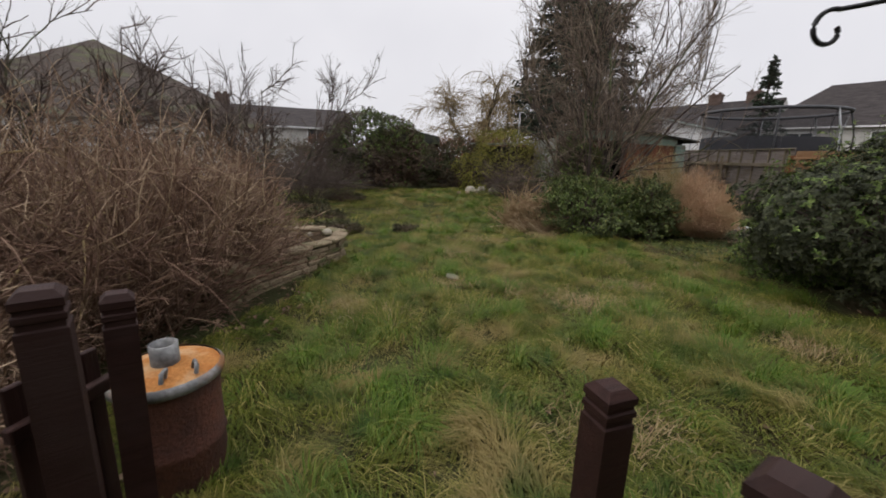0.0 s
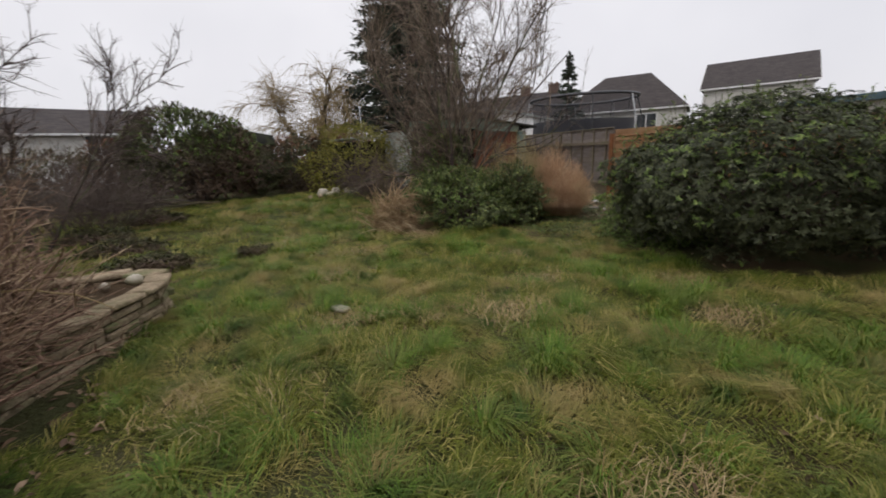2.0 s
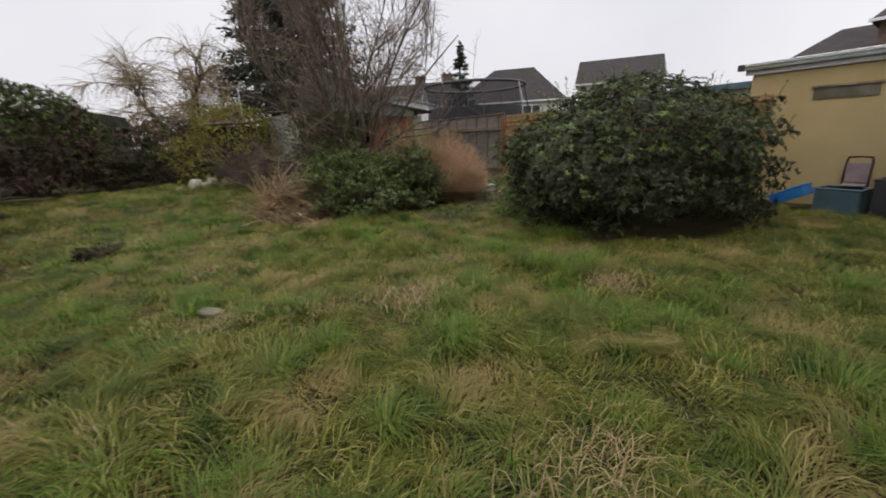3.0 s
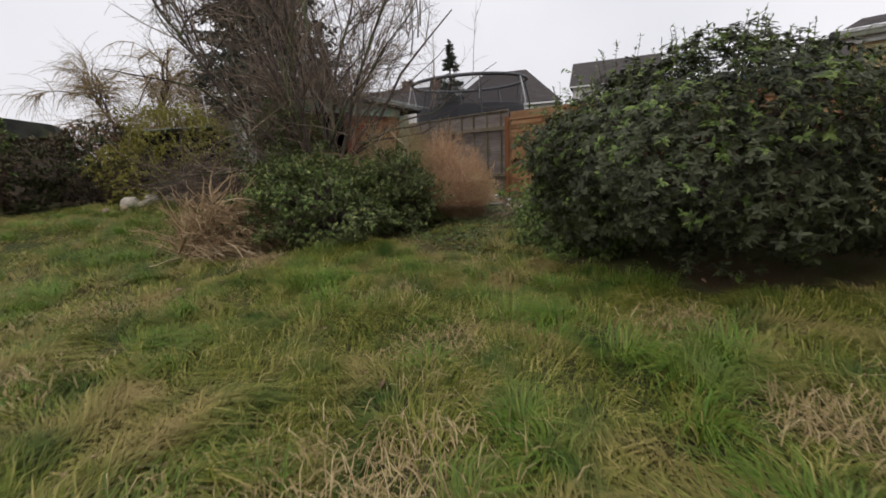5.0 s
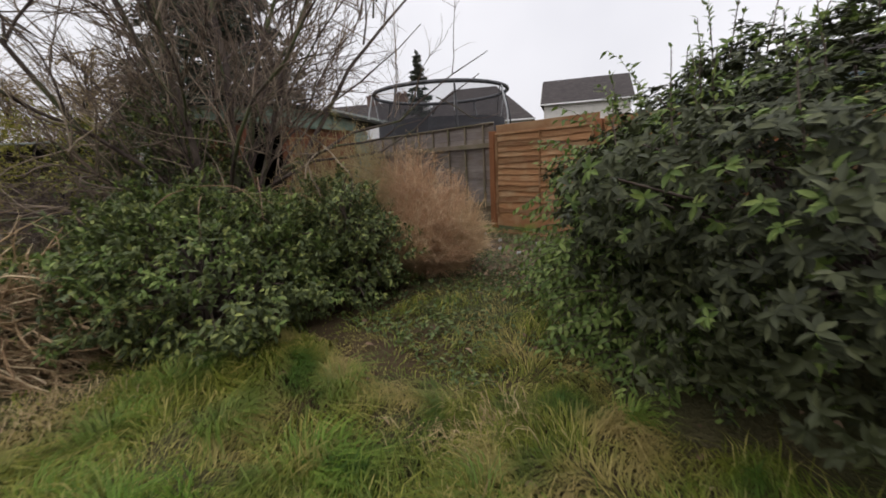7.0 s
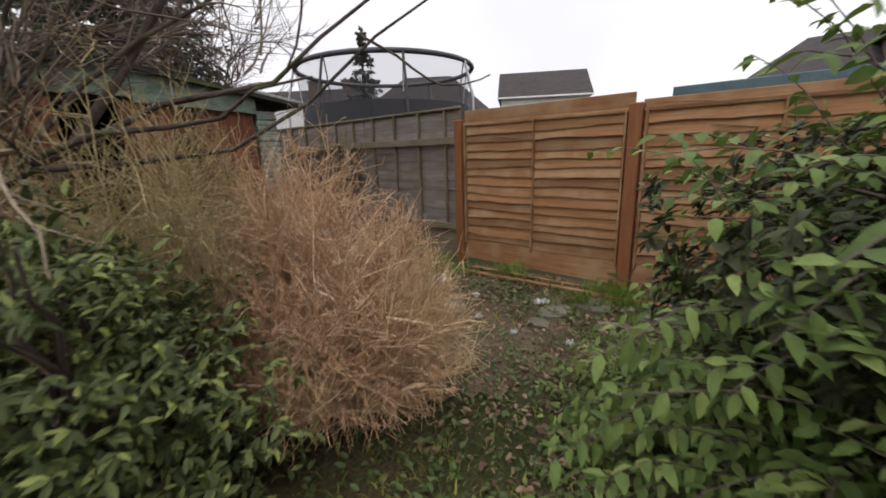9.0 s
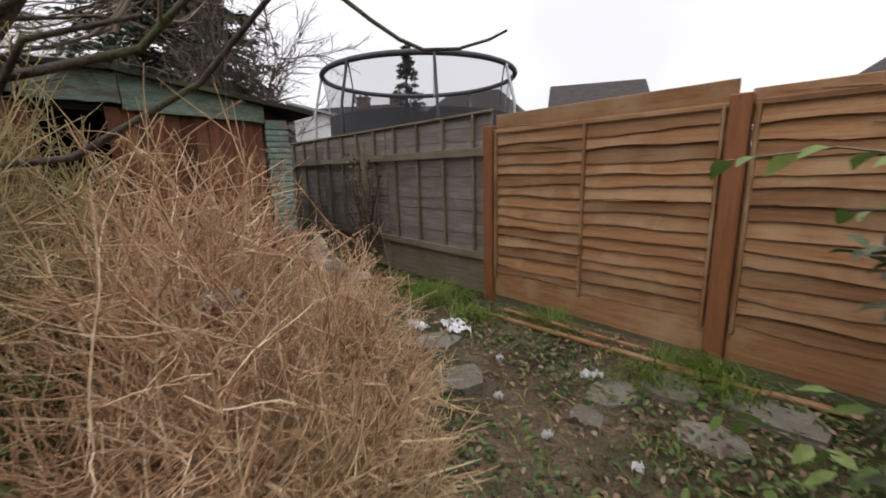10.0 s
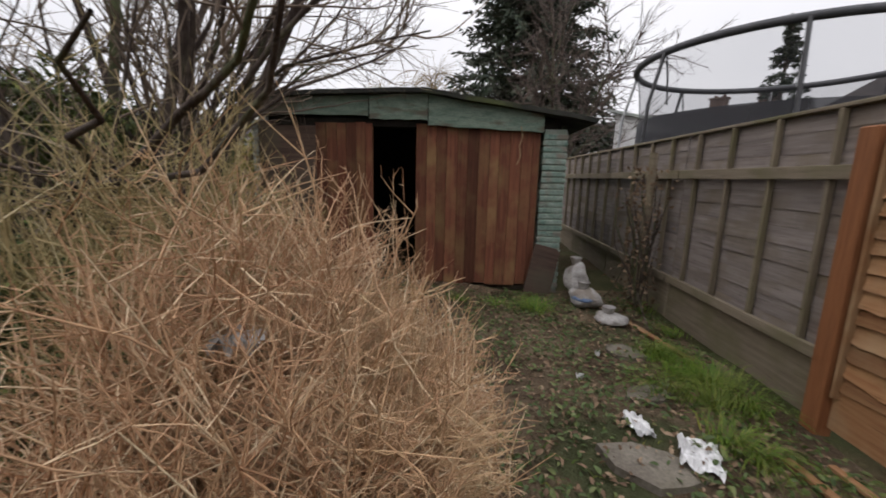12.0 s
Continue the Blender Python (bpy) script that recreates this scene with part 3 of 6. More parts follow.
    # left front wall of boards, dark
    board("front_wall", shed, ((SX0 + 1.35) / 2 - o.x, 0.0, 1.0), (1.35 - SX0, 0.06, 2.1), M_OLDBOARD, bevel=0.004)
    board("propped_board", shed, (4.2 - o.x, -0.16, 0.3), (0.34, 0.02, 0.62), M_OLDBOARD, (-9, 14, 8))
    # bar under the fascia, its shade given by the near-black colour
    board("lintel", shed, (1.9, -0.02, 2.05), (3.3, 0.05, 0.1), M_SHADEBLACK)
    # painted brick pier beside the doors
    pier = put("pier", box_mesh((0.26, 0.2, 2.0), M_MORTAR, 0.004), shed, pose(4.27 - o.x, 0.02, 1.0), "green-painted brick pier, paint flaking")
    bricks = [box_mesh((0.285 + d, 0.225, 0.058), M_GREENBRICK, 0.008) for d in (0, 0.01)]
    for k in range(27):
        put("brick", bricks[k % 2], pier, pose(rng.uniform(-0.006, 0.006), rng.uniform(-0.006, 0.006), -0.97 + k * 0.0725))
    for k in range(16):
        board("weatherboard", shed, (-0.008, 0.03 + 0.0, 0.1 + k * 0.125), (0.03, 0.3, 0.118), M_PALEBOARD, (0, -6, 0))
    # frayed cord hanging from the fascia
    P = np.array([[(3.85 - o.x, -0.14, 2.02), (3.87 - o.x, -0.15, 1.9), (3.84 - o.x, -0.14, 1.8), (3.86 - o.x, -0.14, 1.68), (3.82 - o.x, -0.14, 1.58)]])
    put("cord", mesh_of("cord", [tubes(P, np.full((1, 5), 0.006), 5)], [M_BRACKEN]), shed)


build_shed()


# ---- buildings ----
def window(parent, x, y, z, w, h, turn=0):
    """A framed window set in a wall that faces local -y."""
    win = put("window", box_mesh((w, 0.06, h), M_GLASS, 0), parent, pose(x, y, z, 0, 0, turn))
    for dx, dz, sx, sz in ((0, h / 2, w + 0.1, 0.08), (0, -h / 2, w + 0.1, 0.08), (-w / 2, 0, 0.08, h), (w / 2, 0, 0.08, h), (0, 0, 0.06, h)):
        put("frame", box_mesh((sx, 0.12, sz), M_WHITE, 0), win, pose(dx, -0.01, dz))
    return win


def house(loc, turn, width, depth, eaves, ridge, wall, roof, label, hip=0.0, windows=(), chimneys=(), group=""):
    """A pitched or hipped house; the ridge runs along local x."""
    h = thing("house", loc, label, "house", group)
    h.rotation_euler = (0, 0, radians(turn))
    put("wall", box_mesh((width, depth, eaves), wall, 0), h, pose(0, 0, eaves / 2))
    w2, d2 = width / 2 + 0.25, depth / 2 + 0.3
    bm = bmesh.new()
    lo = [bm.verts.new(v) for v in ((-w2, -d2, eaves - 0.05), (w2, -d2, eaves - 0.05), (w2, d2, eaves - 0.05), (-w2, d2, eaves - 0.05))]
    r0, r1 = bm.verts.new((-w2 + hip, 0, ridge)), bm.verts.new((w2 - hip, 0, ridge))
    for f in ((lo[0], lo[1], r1, r0), (lo[2], lo[3], r0, r1), (lo[1], lo[2], r1), (lo[3], lo[0], r0), (lo[3], lo[2], lo[1], lo[0])):
        bm.faces.new(f)
    put("roof", mesh_bm("roof", bm, roof), h)
    if not hip:
        for s in (-1, 1):
            bm = bmesh.new()
            a = [bm.verts.new((s * (width / 2 + k), y, z)) for k in (0.27, 0.3) for y, z in ((-depth / 2, eaves), (depth / 2, eaves), (0, ridge - 0.15))]
            bmesh.ops.convex_hull(bm, input=a)
            put("gable", mesh_bm("gable", bm, wall), h)
    put("gutter", box_mesh((width + 0.5, 0.1, 0.1), M_WHITE, 0), h, pose(0, -d2, eaves - 0.05))
    for x, z, w, hh in windows:
        window(h, x, -depth / 2 - 0.01, z, w, hh)
    for x in chimneys:
        c = put("chimney", box_mesh((0.9, 0.6, 1.0), M_BRICK, 0.01), h, pose(x, 0, ridge + 0.1))
        put("chimney_cap", box_mesh((1.02, 0.72, 0.14), M_BRICK, 0.01), c, pose(0, 0, 0.46))
        for d in (-0.25, 0.25):
            put("chimney_pot", box_mesh((0.2, 0.2, 0.2), M_BRICK, 0.03), c, pose(d, 0, 0.6))
    return h


house((-19.2, 12.65, 0), 130.4, 14, 10.6, 2.5, 5.65, M_OFFWHITE, M_BROWNTILE, "pale rendered bungalow with a brown hipped tile roof", 3.5, ((-2, 1.4, 1.4, 1.0), (2, 1.4, 1.4, 1.0)), ())
house((-15.5, 24.5, 0), 25, 9, 7, 3.2, 4.8, M_OFFWHITE, M_SLATE, "far white rendered house with slate roof", 0, ((-2, 2.6, 1.2, 1), (2, 2.6, 1.2, 1)), (-4,))
for k in range(3):
    house((14.4 + 5.3 * k, 35.8 - 7.2 * k, 0), -53, 9.0, 8, (3.3, 3.3, 3.9)[k], (6.3, 6.4, 6.95)[k], M_OFFWHITE, M_SLATE, "far terraced house with grey slate roof and chimney", 3.0 if k == 2 else 0, ((-2, 3.0, 1.4, 1.1), (2, 3.0, 1.4, 1.1)), ((-3.8,), (0.0, 2.7), ())[k], "terrace of houses")
house((32.9, 16.0, 0), -58.6, 6.4, 7, 5.2, 7.5, M_OFFWHITE, M_SLATE, "white gabled house with a dark slate roof", 0, (), ())
house((24, -2.0, 0), -86, 7, 7, 3.4, 5.3, M_OFFWHITE, M_SLATE, "neighbouring house with hipped slate roof and chimney", 2.0, ((-2.0, 2.4, 1.4, 1.2), (1.5, 2.4, 1.4, 1.2)), ())
house((22.5, -7.2, 0), -88, 10, 8, 4.6, 6.6, M_BRICK, M_SLATE, "dull brick house with white window frames", 1.0, ((-3.6, 3.7, 1.2, 1.1), (-1.2, 3.7, 1.4, 1.1), (2, 3.7, 1.4, 1.1)), ())


def build_garage():
    g = thing("garage", (6.2, -5.2, 0), "cream-yellow rendered flat-roofed garage with white fascia", "garage")
    put("wall", box_mesh((3.0, 4.7, 2.2), M_YELLOW, 0), g, pose(1.5, 0, 1.05))
    put("roof", box_mesh((3.4, 5.1, 0.05), M_ROOFSHEET, 0), g, pose(1.55, 0, 2.42, 0, -6, 0), "grey-green corrugated roof")
    V, F = [], []
    for k in range(61):
        y = -2.55 + k * 0.085
        V += [(-0.15, y, 2.3 + 0.02 * (k % 2)), (3.2, y, 2.68 + 0.02 * (k % 2))]
    F = [(2 * k, 2 * k + 1, 2 * k + 3, 2 * k + 2) for k in range(60)]
    put("corrugation", mesh_of("corrugation", [(np.array(V), np.array(F))], [M_ROOFSHEET], False), g)
    put("fascia", box_mesh((0.04, 4.9, 0.12), M_WHITE, 0.005), g, pose(-0.03, 0, 2.2), "white painted fascia")
    put("gutter", box_mesh((0.08, 5.0, 0.05), M_WHITE, 0.01), g, pose(-0.1, 0, 2.3))
    put("gutter_end", box_mesh((0.12, 0.1, 0.1), M_BLACKPLASTIC, 0.01), g, pose(-0.1, 2.5, 2.27))
    slot = put("vent_opening", box_mesh((0.03, 0.74, 0.17), M_CONCRETE, 0), g, pose(-0.005, 1.12, 1.75), "narrow recessed grey vent")
    put("vent_lintel", box_mesh((0.06, 0.8, 0.03), M_STONE, 0), slot, pose(-0.01, 0, 0.1))
    put("vent_opening", box_mesh((0.03, 0.3, 0.3), M_CONCRETE, 0), g, pose(-0.005, 2.15, 1.55))


build_garage()


def build_white_outbuilding():
    o = thing("outbuilding", (9.6, 13.4, 0), "small white outbuilding with a sloping grey roof", "outbuilding")
    o.rotation_euler = (0, 0, radians(-35))
    prism("wall", [(-1.4, 0), (1.4, 0), (1.4, 2.8), (-1.4, 3.5)], -1.2, 1.2, M_WHITE, o)
    prism("roof", [(-1.6, 3.53), (1.6, 2.72), (1.6, 2.8), (-1.6, 3.61)], -1.4, 1.4, M_ROOFSHEET, o)
    l = thing("lean_to", (-0.2, 8.9, 0), "low lean-to with pale corrugated roof sheets", "lean-to")
    # lean-to wall coloured with the same painted shade
    prism("wall", [(-1.3, 0), (1.2, 0), (1.2, 1.95), (-1.3, 1.9)], 0, 1.8, M_SHADEBLACK, l)
    for k in range(3):
        prism("roof_sheet", [(-1.55 + k * 0.95, 1.98 + 0.03 * k), (-0.55 + k * 0.95, 2.0 + 0.05 * k), (-0.55 + k * 0.95, 2.03 + 0.05 * k), (-1.55 + k * 0.95, 2.02 + 0.03 * k)], -0.25 - 0.05 * k, 2.0, M_ROOFSHEET, l)
    f = thing("flat_roofed_outhouse", (10.6, -0.6, 0), "flat-roofed outhouse with a blue-grey roof edge", "outhouse")
    put("wall", box_mesh((2.4, 3.4, 2.2), M_OFFWHITE, 0), f, pose(0.6, 0, 1.1))
    put("roof", box_mesh((2.8, 3.6, 0.16), M_TEAL, 0.01), f, pose(0.6, 0, 2.28))


build_white_outbuilding()


def garden_hut():
    """A dark felt-roofed hut beyond the back hedge."""
    g = thing("garden_hut", (-4.61, 11.78, 0), "dark felt-roofed garden hut beyond the hedge", "hut")
    prism("wall", [(-1.4, 0), (1.4, 0), (1.4, 2.0), (-1.4, 2.0)], -1.2, 1.2, M_OLDBOARD, g)
    prism("roof", [(-1.6, 1.98), (1.6, 1.98), (1.55, 2.3), (0.0, 2.62), (-1.55, 2.3)], -1.35, 1.35, M_FELT, g)


garden_hut()


def build_home():
    """The house at the back of the walker: rear wall with a bay."""
    w = thing("house_wall", (0, -7.9, 0), "pebbledashed rear wall of the house with a window bay", "house wall")
    put("wall", box_mesh((12, 0.3, 5.2), M_PEBBLE, 0), w, pose(0, -0.4, 2.6))
    put("bay_wall", box_mesh((3.4, 2.4, 0.84), M_PEBBLE, 0.01), w, pose(4.75, 1.0, 0.42), "grey pebbledash below the window")
    put("sill", box_mesh((3.5, 2.52, 0.07), M_WHITE, 0.015), w, pose(4.73, 1.0, 0.885), "white window sill")
    for x, y in ((3.12, 2.12), (4.7, 2.12), (6.3, 2.12), (3.12, 0.3)):
        put("window_post", box_mesh((0.11, 0.11, 1.35), M_WHITE, 0.008), w, pose(x, y, 1.6))
    put("window_head", box_mesh((3.5, 2.5, 0.2), M_WHITE, 0.01), w, pose(4.73, 1.0, 2.36))
    put("pane", box_mesh((3.1, 0.02, 1.3), M_GLASS, 0), w, pose(4.73, 2.1, 1.6))
    put("pane", box_mesh((0.02, 2.1, 1.3), M_GLASS, 0), w, pose(3.13, 1.05, 1.6))
    put("patio", box_mesh((5.4, 1.0, 0.06), M_CONCRETE, 0.01), w, pose(0.2, 0.25, 0.0))


build_home()


# ---- plants ----
def leafy_bush(name, centre, radii, label, category, leaf_mat, n_shoots, leaves_per, size, seed, stem_mat=M_TWIG, lobes=0.16, tilt=0.35, droop=0.3,
               bottom=-0.55, group="", stems=60, tops=None, top_mat=None, freq=1.6, cone=0.0, shoots=0, rosette=False):
    """An evergreen bush: stems inside, and a shell of leaf clusters with an uneven outline."""
    rng = np.random.default_rng(seed)
    cx, cy, cz = centre
    bush = thing(name, (cx, cy, gz(cx, cy)), label, category, group)
    base = np.array([0, 0, 0.0])
    ways = sphere_ways(n_shoots, rng, bottom)
    n = len(ways)
    wob = np.array([noise.noise(Vector(w * freq) + Vector((seed, 0, 0))) + 0.5 * noise.noise(Vector(w * freq * 3.1) + Vector((0, seed, 0))) for w in ways])
    depth = 1 - np.abs(rng.normal(size=n)) * (0.17 if rosette else 0.11) * (rng.random(n) < 0.75)
    low = ways[:, 2] < 0
    flat = unit(ways * np.array([1, 1, 0]))
    ways = np.where(low[:, None], flat * (1 - 0.28 * ways[:, 2:] ** 2) + np.array([0, 0, 1.0]) * ways[:, 2:], ways)
    r = np.array(radii) * ((1 + lobes * 1.8 * wob) * depth)[:, None]
    tip = ways * r * (1 - cone * np.clip(ways[:, 2:], 0, 1) * np.array([1, 1, 0])) + np.array([0, 0, cz])
    tip[:, 2] = np.maximum(tip[:, 2], 0.06 + rng.random(n) * 0.12)
    out = unit(ways / np.array(radii) + 0.25 * rng.normal(size=(n, 3)) + np.array([0, 0, tilt]))
    # leaves fan out from each shoot
    k = leaves_per
    B = np.repeat(tip, k, 0) - np.repeat(out, k, 0) * (rng.random((n * k, 1)) * size * 1.1)
    ax = unit(np.repeat(out, k, 0) * 0.75 + rng.normal(size=(n * k, 3)) * 0.75 + np.array([0, 0, -droop]))
    nr = unit(np.repeat(out, k, 0) * 0.6 + np.array([0, 0, 0.9]) + rng.normal(size=(n * k, 3)) * 0.3)
    if rosette:
        # leaves ring each shoot tip like a star
        o2 = np.repeat(out, k, 0)
        ring = rng.normal(size=(n * k, 3))
        ring = unit(ring - o2 * (ring * o2).sum(1, keepdims=True))
        B = np.repeat(tip, k, 0) - o2 * (rng.random((n * k, 1)) * size * 0.3)
        ax = unit(ring + o2 * rng.uniform(0.1, 0.7, (n * k, 1)) + np.array([0, 0, -droop]))
        nr = o2 + rng.normal(size=(n * k, 3)) * 0.15
    L = size * rng.uniform(0.7, 1.25, n * k)
    V, F = leaf_set(B, ax, nr, L, L * rng.uniform(0.34, 0.46, n * k))
    groups, mats = [(V, F, 0)], [leaf_mat]
    if shoots:
        # upright leafy shoots that break the outline
        c = np.flatnonzero((ways[:, 2] > 0.25) & (depth > 0.97))
        c = c[rng.integers(0, len(c), shoots)]
        S = lines(tip[c] - out[c] * 0.1, out[c] * 0.4 + np.array([0, 0, 1.0]), rng.uniform(0.15, 0.42, shoots), 5, 0.08, 0, rng)
        b, w, _ = spawn(S, shoots * 16, 0.1, 1.0, rng)
        m = len(b)
        sv, sf = leaf_set(b, w * 0.7 + rng.normal(size=(m, 3)) * 0.6, w + rng.normal(size=(m, 3)) * 0.4, size * rng.uniform(0.5, 0.9, m), size * 0.28)
        tv, tf = tubes(S, taper(shoots, 5, 0.004, 0.002), 4)
        put("shoot_growth", mesh_of("shoot_growth", [(sv, sf, 0), (tv, tf, 1)], [top_mat or leaf_mat, stem_mat]), bush, kind="stuff")
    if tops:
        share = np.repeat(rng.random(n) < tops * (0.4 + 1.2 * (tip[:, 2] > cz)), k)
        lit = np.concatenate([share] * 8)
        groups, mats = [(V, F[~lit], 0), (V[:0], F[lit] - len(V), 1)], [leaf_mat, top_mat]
    put("foliage", mesh_of("foliage", groups, mats), bush, kind="stuff")
    # stems from the foot into the crown
    a = rng.random(stems) * 2 * np.pi
    foot = np.stack([np.cos(a) * radii[0] * 0.3 * rng.random(stems), np.sin(a) * radii[1] * 0.3 * rng.random(stems), np.full(stems, -0.02)], -1)
    goal = tip[rng.integers(0, n, stems)]
    t = np.linspace(0, 0.95, 7)[None, :, None]
    P = foot[:, None] * (1 - t) + goal[:, None] * t + np.array([0, 0, 0.25]) * np.sin(t * np.pi) * radii[2]
    P += rng.normal(size=P.shape) * 0.03
    R = taper(stems, 6, 0.018, 0.005)
    for j in range(stems):
        put("stem", mesh_of("stem", [tubes(P[j:j + 1], R[j:j + 1], 4)], [stem_mat]), bush)
    return bush


def spray_bush(name, base, radii, label, leaf_mat, n, pairs, size, seed):
    """A loose shrub of arching sprays with leaves set along them on both sides."""
    rng = np.random.default_rng(seed)
    bush = thing(name, (base[0], base[1], gz(base[0], base[1])), label, "shrub")
    ways = sphere_ways(n, rng, -0.15)
    n = len(ways)
    b = ways * np.array(radii) * rng.uniform(0.25, 0.62, (n, 1))
    b[:, 2] = np.maximum(b[:, 2], 0.02)
    L = np.array(radii).mean() * rng.uniform(0.45, 0.8, n)
    P = lines(b, ways * np.array([1, 1, 0.4]) + np.array([0, 0, 0.45]), L, 7, 0.1, 0.16, rng)
    P[:, :, 2] = np.maximum(P[:, :, 2], 0.03)
    put("sprays", mesh_of("sprays", [tubes(P, taper(n, 7, 0.004, 0.0015), 4)], [M_TWIG]), bush, kind="stuff")
    t = np.tile(np.linspace(0.12, 1.0, pairs), n) * 6.999
    i, k = np.repeat(np.arange(n), pairs), t.astype(int)
    f = (t - k)[:, None]
    c, d = P[i, k] * (1 - f) + P[i, k + 1] * f, unit(P[i, k + 1] - P[i, k])
    m = len(c)
    up = unit(np.array([0, 0, 1.0]) + rng.normal(size=(m, 3)) * 0.35)
    side = unit(np.cross(d, up)) * np.where(np.arange(m) % 2, 1.0, -1.0)[:, None]
    V, F = leaf_set(c, side * 0.9 + d * 0.6 + np.array([0, 0, -0.2]) + rng.normal(size=(m, 3)) * 0.2, up, size * rng.uniform(0.7, 1.25, m), size * rng.uniform(0.4, 0.52, m), 0.15, 0.3)
    put("foliage", mesh_of("foliage", [(V, F)], [leaf_mat]), bush, kind="stuff")
    a = rng.random(26) * 2 * np.pi
    foot = np.stack([np.cos(a) * 0.12, np.sin(a) * 0.12, np.full(26, -0.02)], -1)
    goal = P[rng.integers(0, n, 26), 2]
    u = np.linspace(0, 1, 6)[None, :, None]
    S = foot[:, None] * (1 - u) + goal[:, None] * u + rng.normal(size=(26, 6, 3)) * 0.015
    for j in range(26):
        put("stem", mesh_of("stem", [tubes(S[j:j + 1], taper(1, 5, 0.012, 0.004), 5)], [M_TWIG]), bush)
    return bush


def twiggy_bush(name, base, label, category, mat, n_stems, spread, length, twigs, fine, seed, foot=0.3, lean=(0, 0), r0=0.008, droop=0.03, wob=0.1, group="", squash=1.0, fine_len=0.35, dome=None, fan=0.42):
    """A bare shrub: many stems from the foot, side twigs, and a haze of fine twigs."""
    rng = np.random.default_rng(seed)
    bush = thing(name, (base[0], base[1], gz(base[0], base[1])), label, category, group)
    a = rng.random(n_stems) * 2 * np.pi
    rr = np.sqrt(rng.random(n_stems))
    foot_p = np.stack([np.cos(a) * foot * rr, np.sin(a) * foot * rr * squash, np.full(n_stems, -0.03)], -1)
    way = np.stack([np.cos(a) * spread * rr + lean[0], np.sin(a) * spread * rr * squash + lean[1], np.ones(n_stems)], -1) + rng.normal(size=(n_stems, 3)) * 0.12
    L = length * rng.uniform(0.6, 1.08, n_stems)
    def held(X):
        """Keeps the growth inside the shrub's own uneven dome."""
        if dome is None:
            return X
        rx, ry, top, low = dome
        r = np.sqrt((X[..., 0] / rx) ** 2 + (X[..., 1] / ry) ** 2)
        q = (np.maximum(X[..., 2] - low, 0) / (top - low)) ** 1.3 + r**1.6 * np.where(X[..., 2] < low * 0.6, 1.6, 1.0)
        lim = np.clip(rng.normal(0.93, 0.14, len(X)), 0.5, 1.25)
        s = X.shape[1]
        inside = np.cumprod(q < lim[:, None], axis=1).sum(1)
        f = np.clip(inside, 1, s) / s * rng.uniform(0.85, 1.0, len(X))
        t = np.linspace(0, 1, s)[None] * (f * (s - 1))[:, None]
        k = np.minimum(t.astype(int), s - 2)
        u = (t - k)[..., None]
        row = np.arange(len(X))[:, None]
        return X[row, k] * (1 - u) + X[row, k + 1] * u

    P = held(lines(foot_p, way, L, 8, wob, droop, rng))
    R = taper(n_stems, 8, r0 * rng.uniform(0.7, 1.3, n_stems), r0 * 0.3)
    for j in range(min(n_stems, 250)):
        put("stem", mesh_of("stem", [tubes(P[j:j + 1], R[j:j + 1], 4)], [mat]), bush)
    if n_stems > 250:
        put("undergrowth", mesh_of("undergrowth", [tubes(P[250:], R[250:], 4)], [mat]), bush, kind="stuff")
    b, w, _ = spawn(P, twigs, 0.12, 1.0, rng)
    Q = held(lines(b, w + rng.normal(size=(twigs, 3)) * fan, length * rng.uniform(0.15, 0.42, twigs), 5, wob * 1.1, droop * 0.6, rng))
    put("side_growth", mesh_of("side_growth", [tubes(Q, taper(twigs, 5, r0 * 0.45, r0 * 0.18), 3)], [mat]), bush, kind="stuff")
    b, w, _ = spawn(Q, fine, 0.1, 1.0, rng)
    S = held(lines(b, w + rng.normal(size=(fine, 3)) * fan * 1.1, fine_len * rng.uniform(0.3, 1.0, fine), 3, wob * 1.2, droop * 0.5, rng))
    put("fine_growth", mesh_of("fine_growth", [tubes(S, taper(fine, 3, r0 * 0.24, r0 * 0.1), 3)], [mat]), bush, kind="stuff")
    return bush


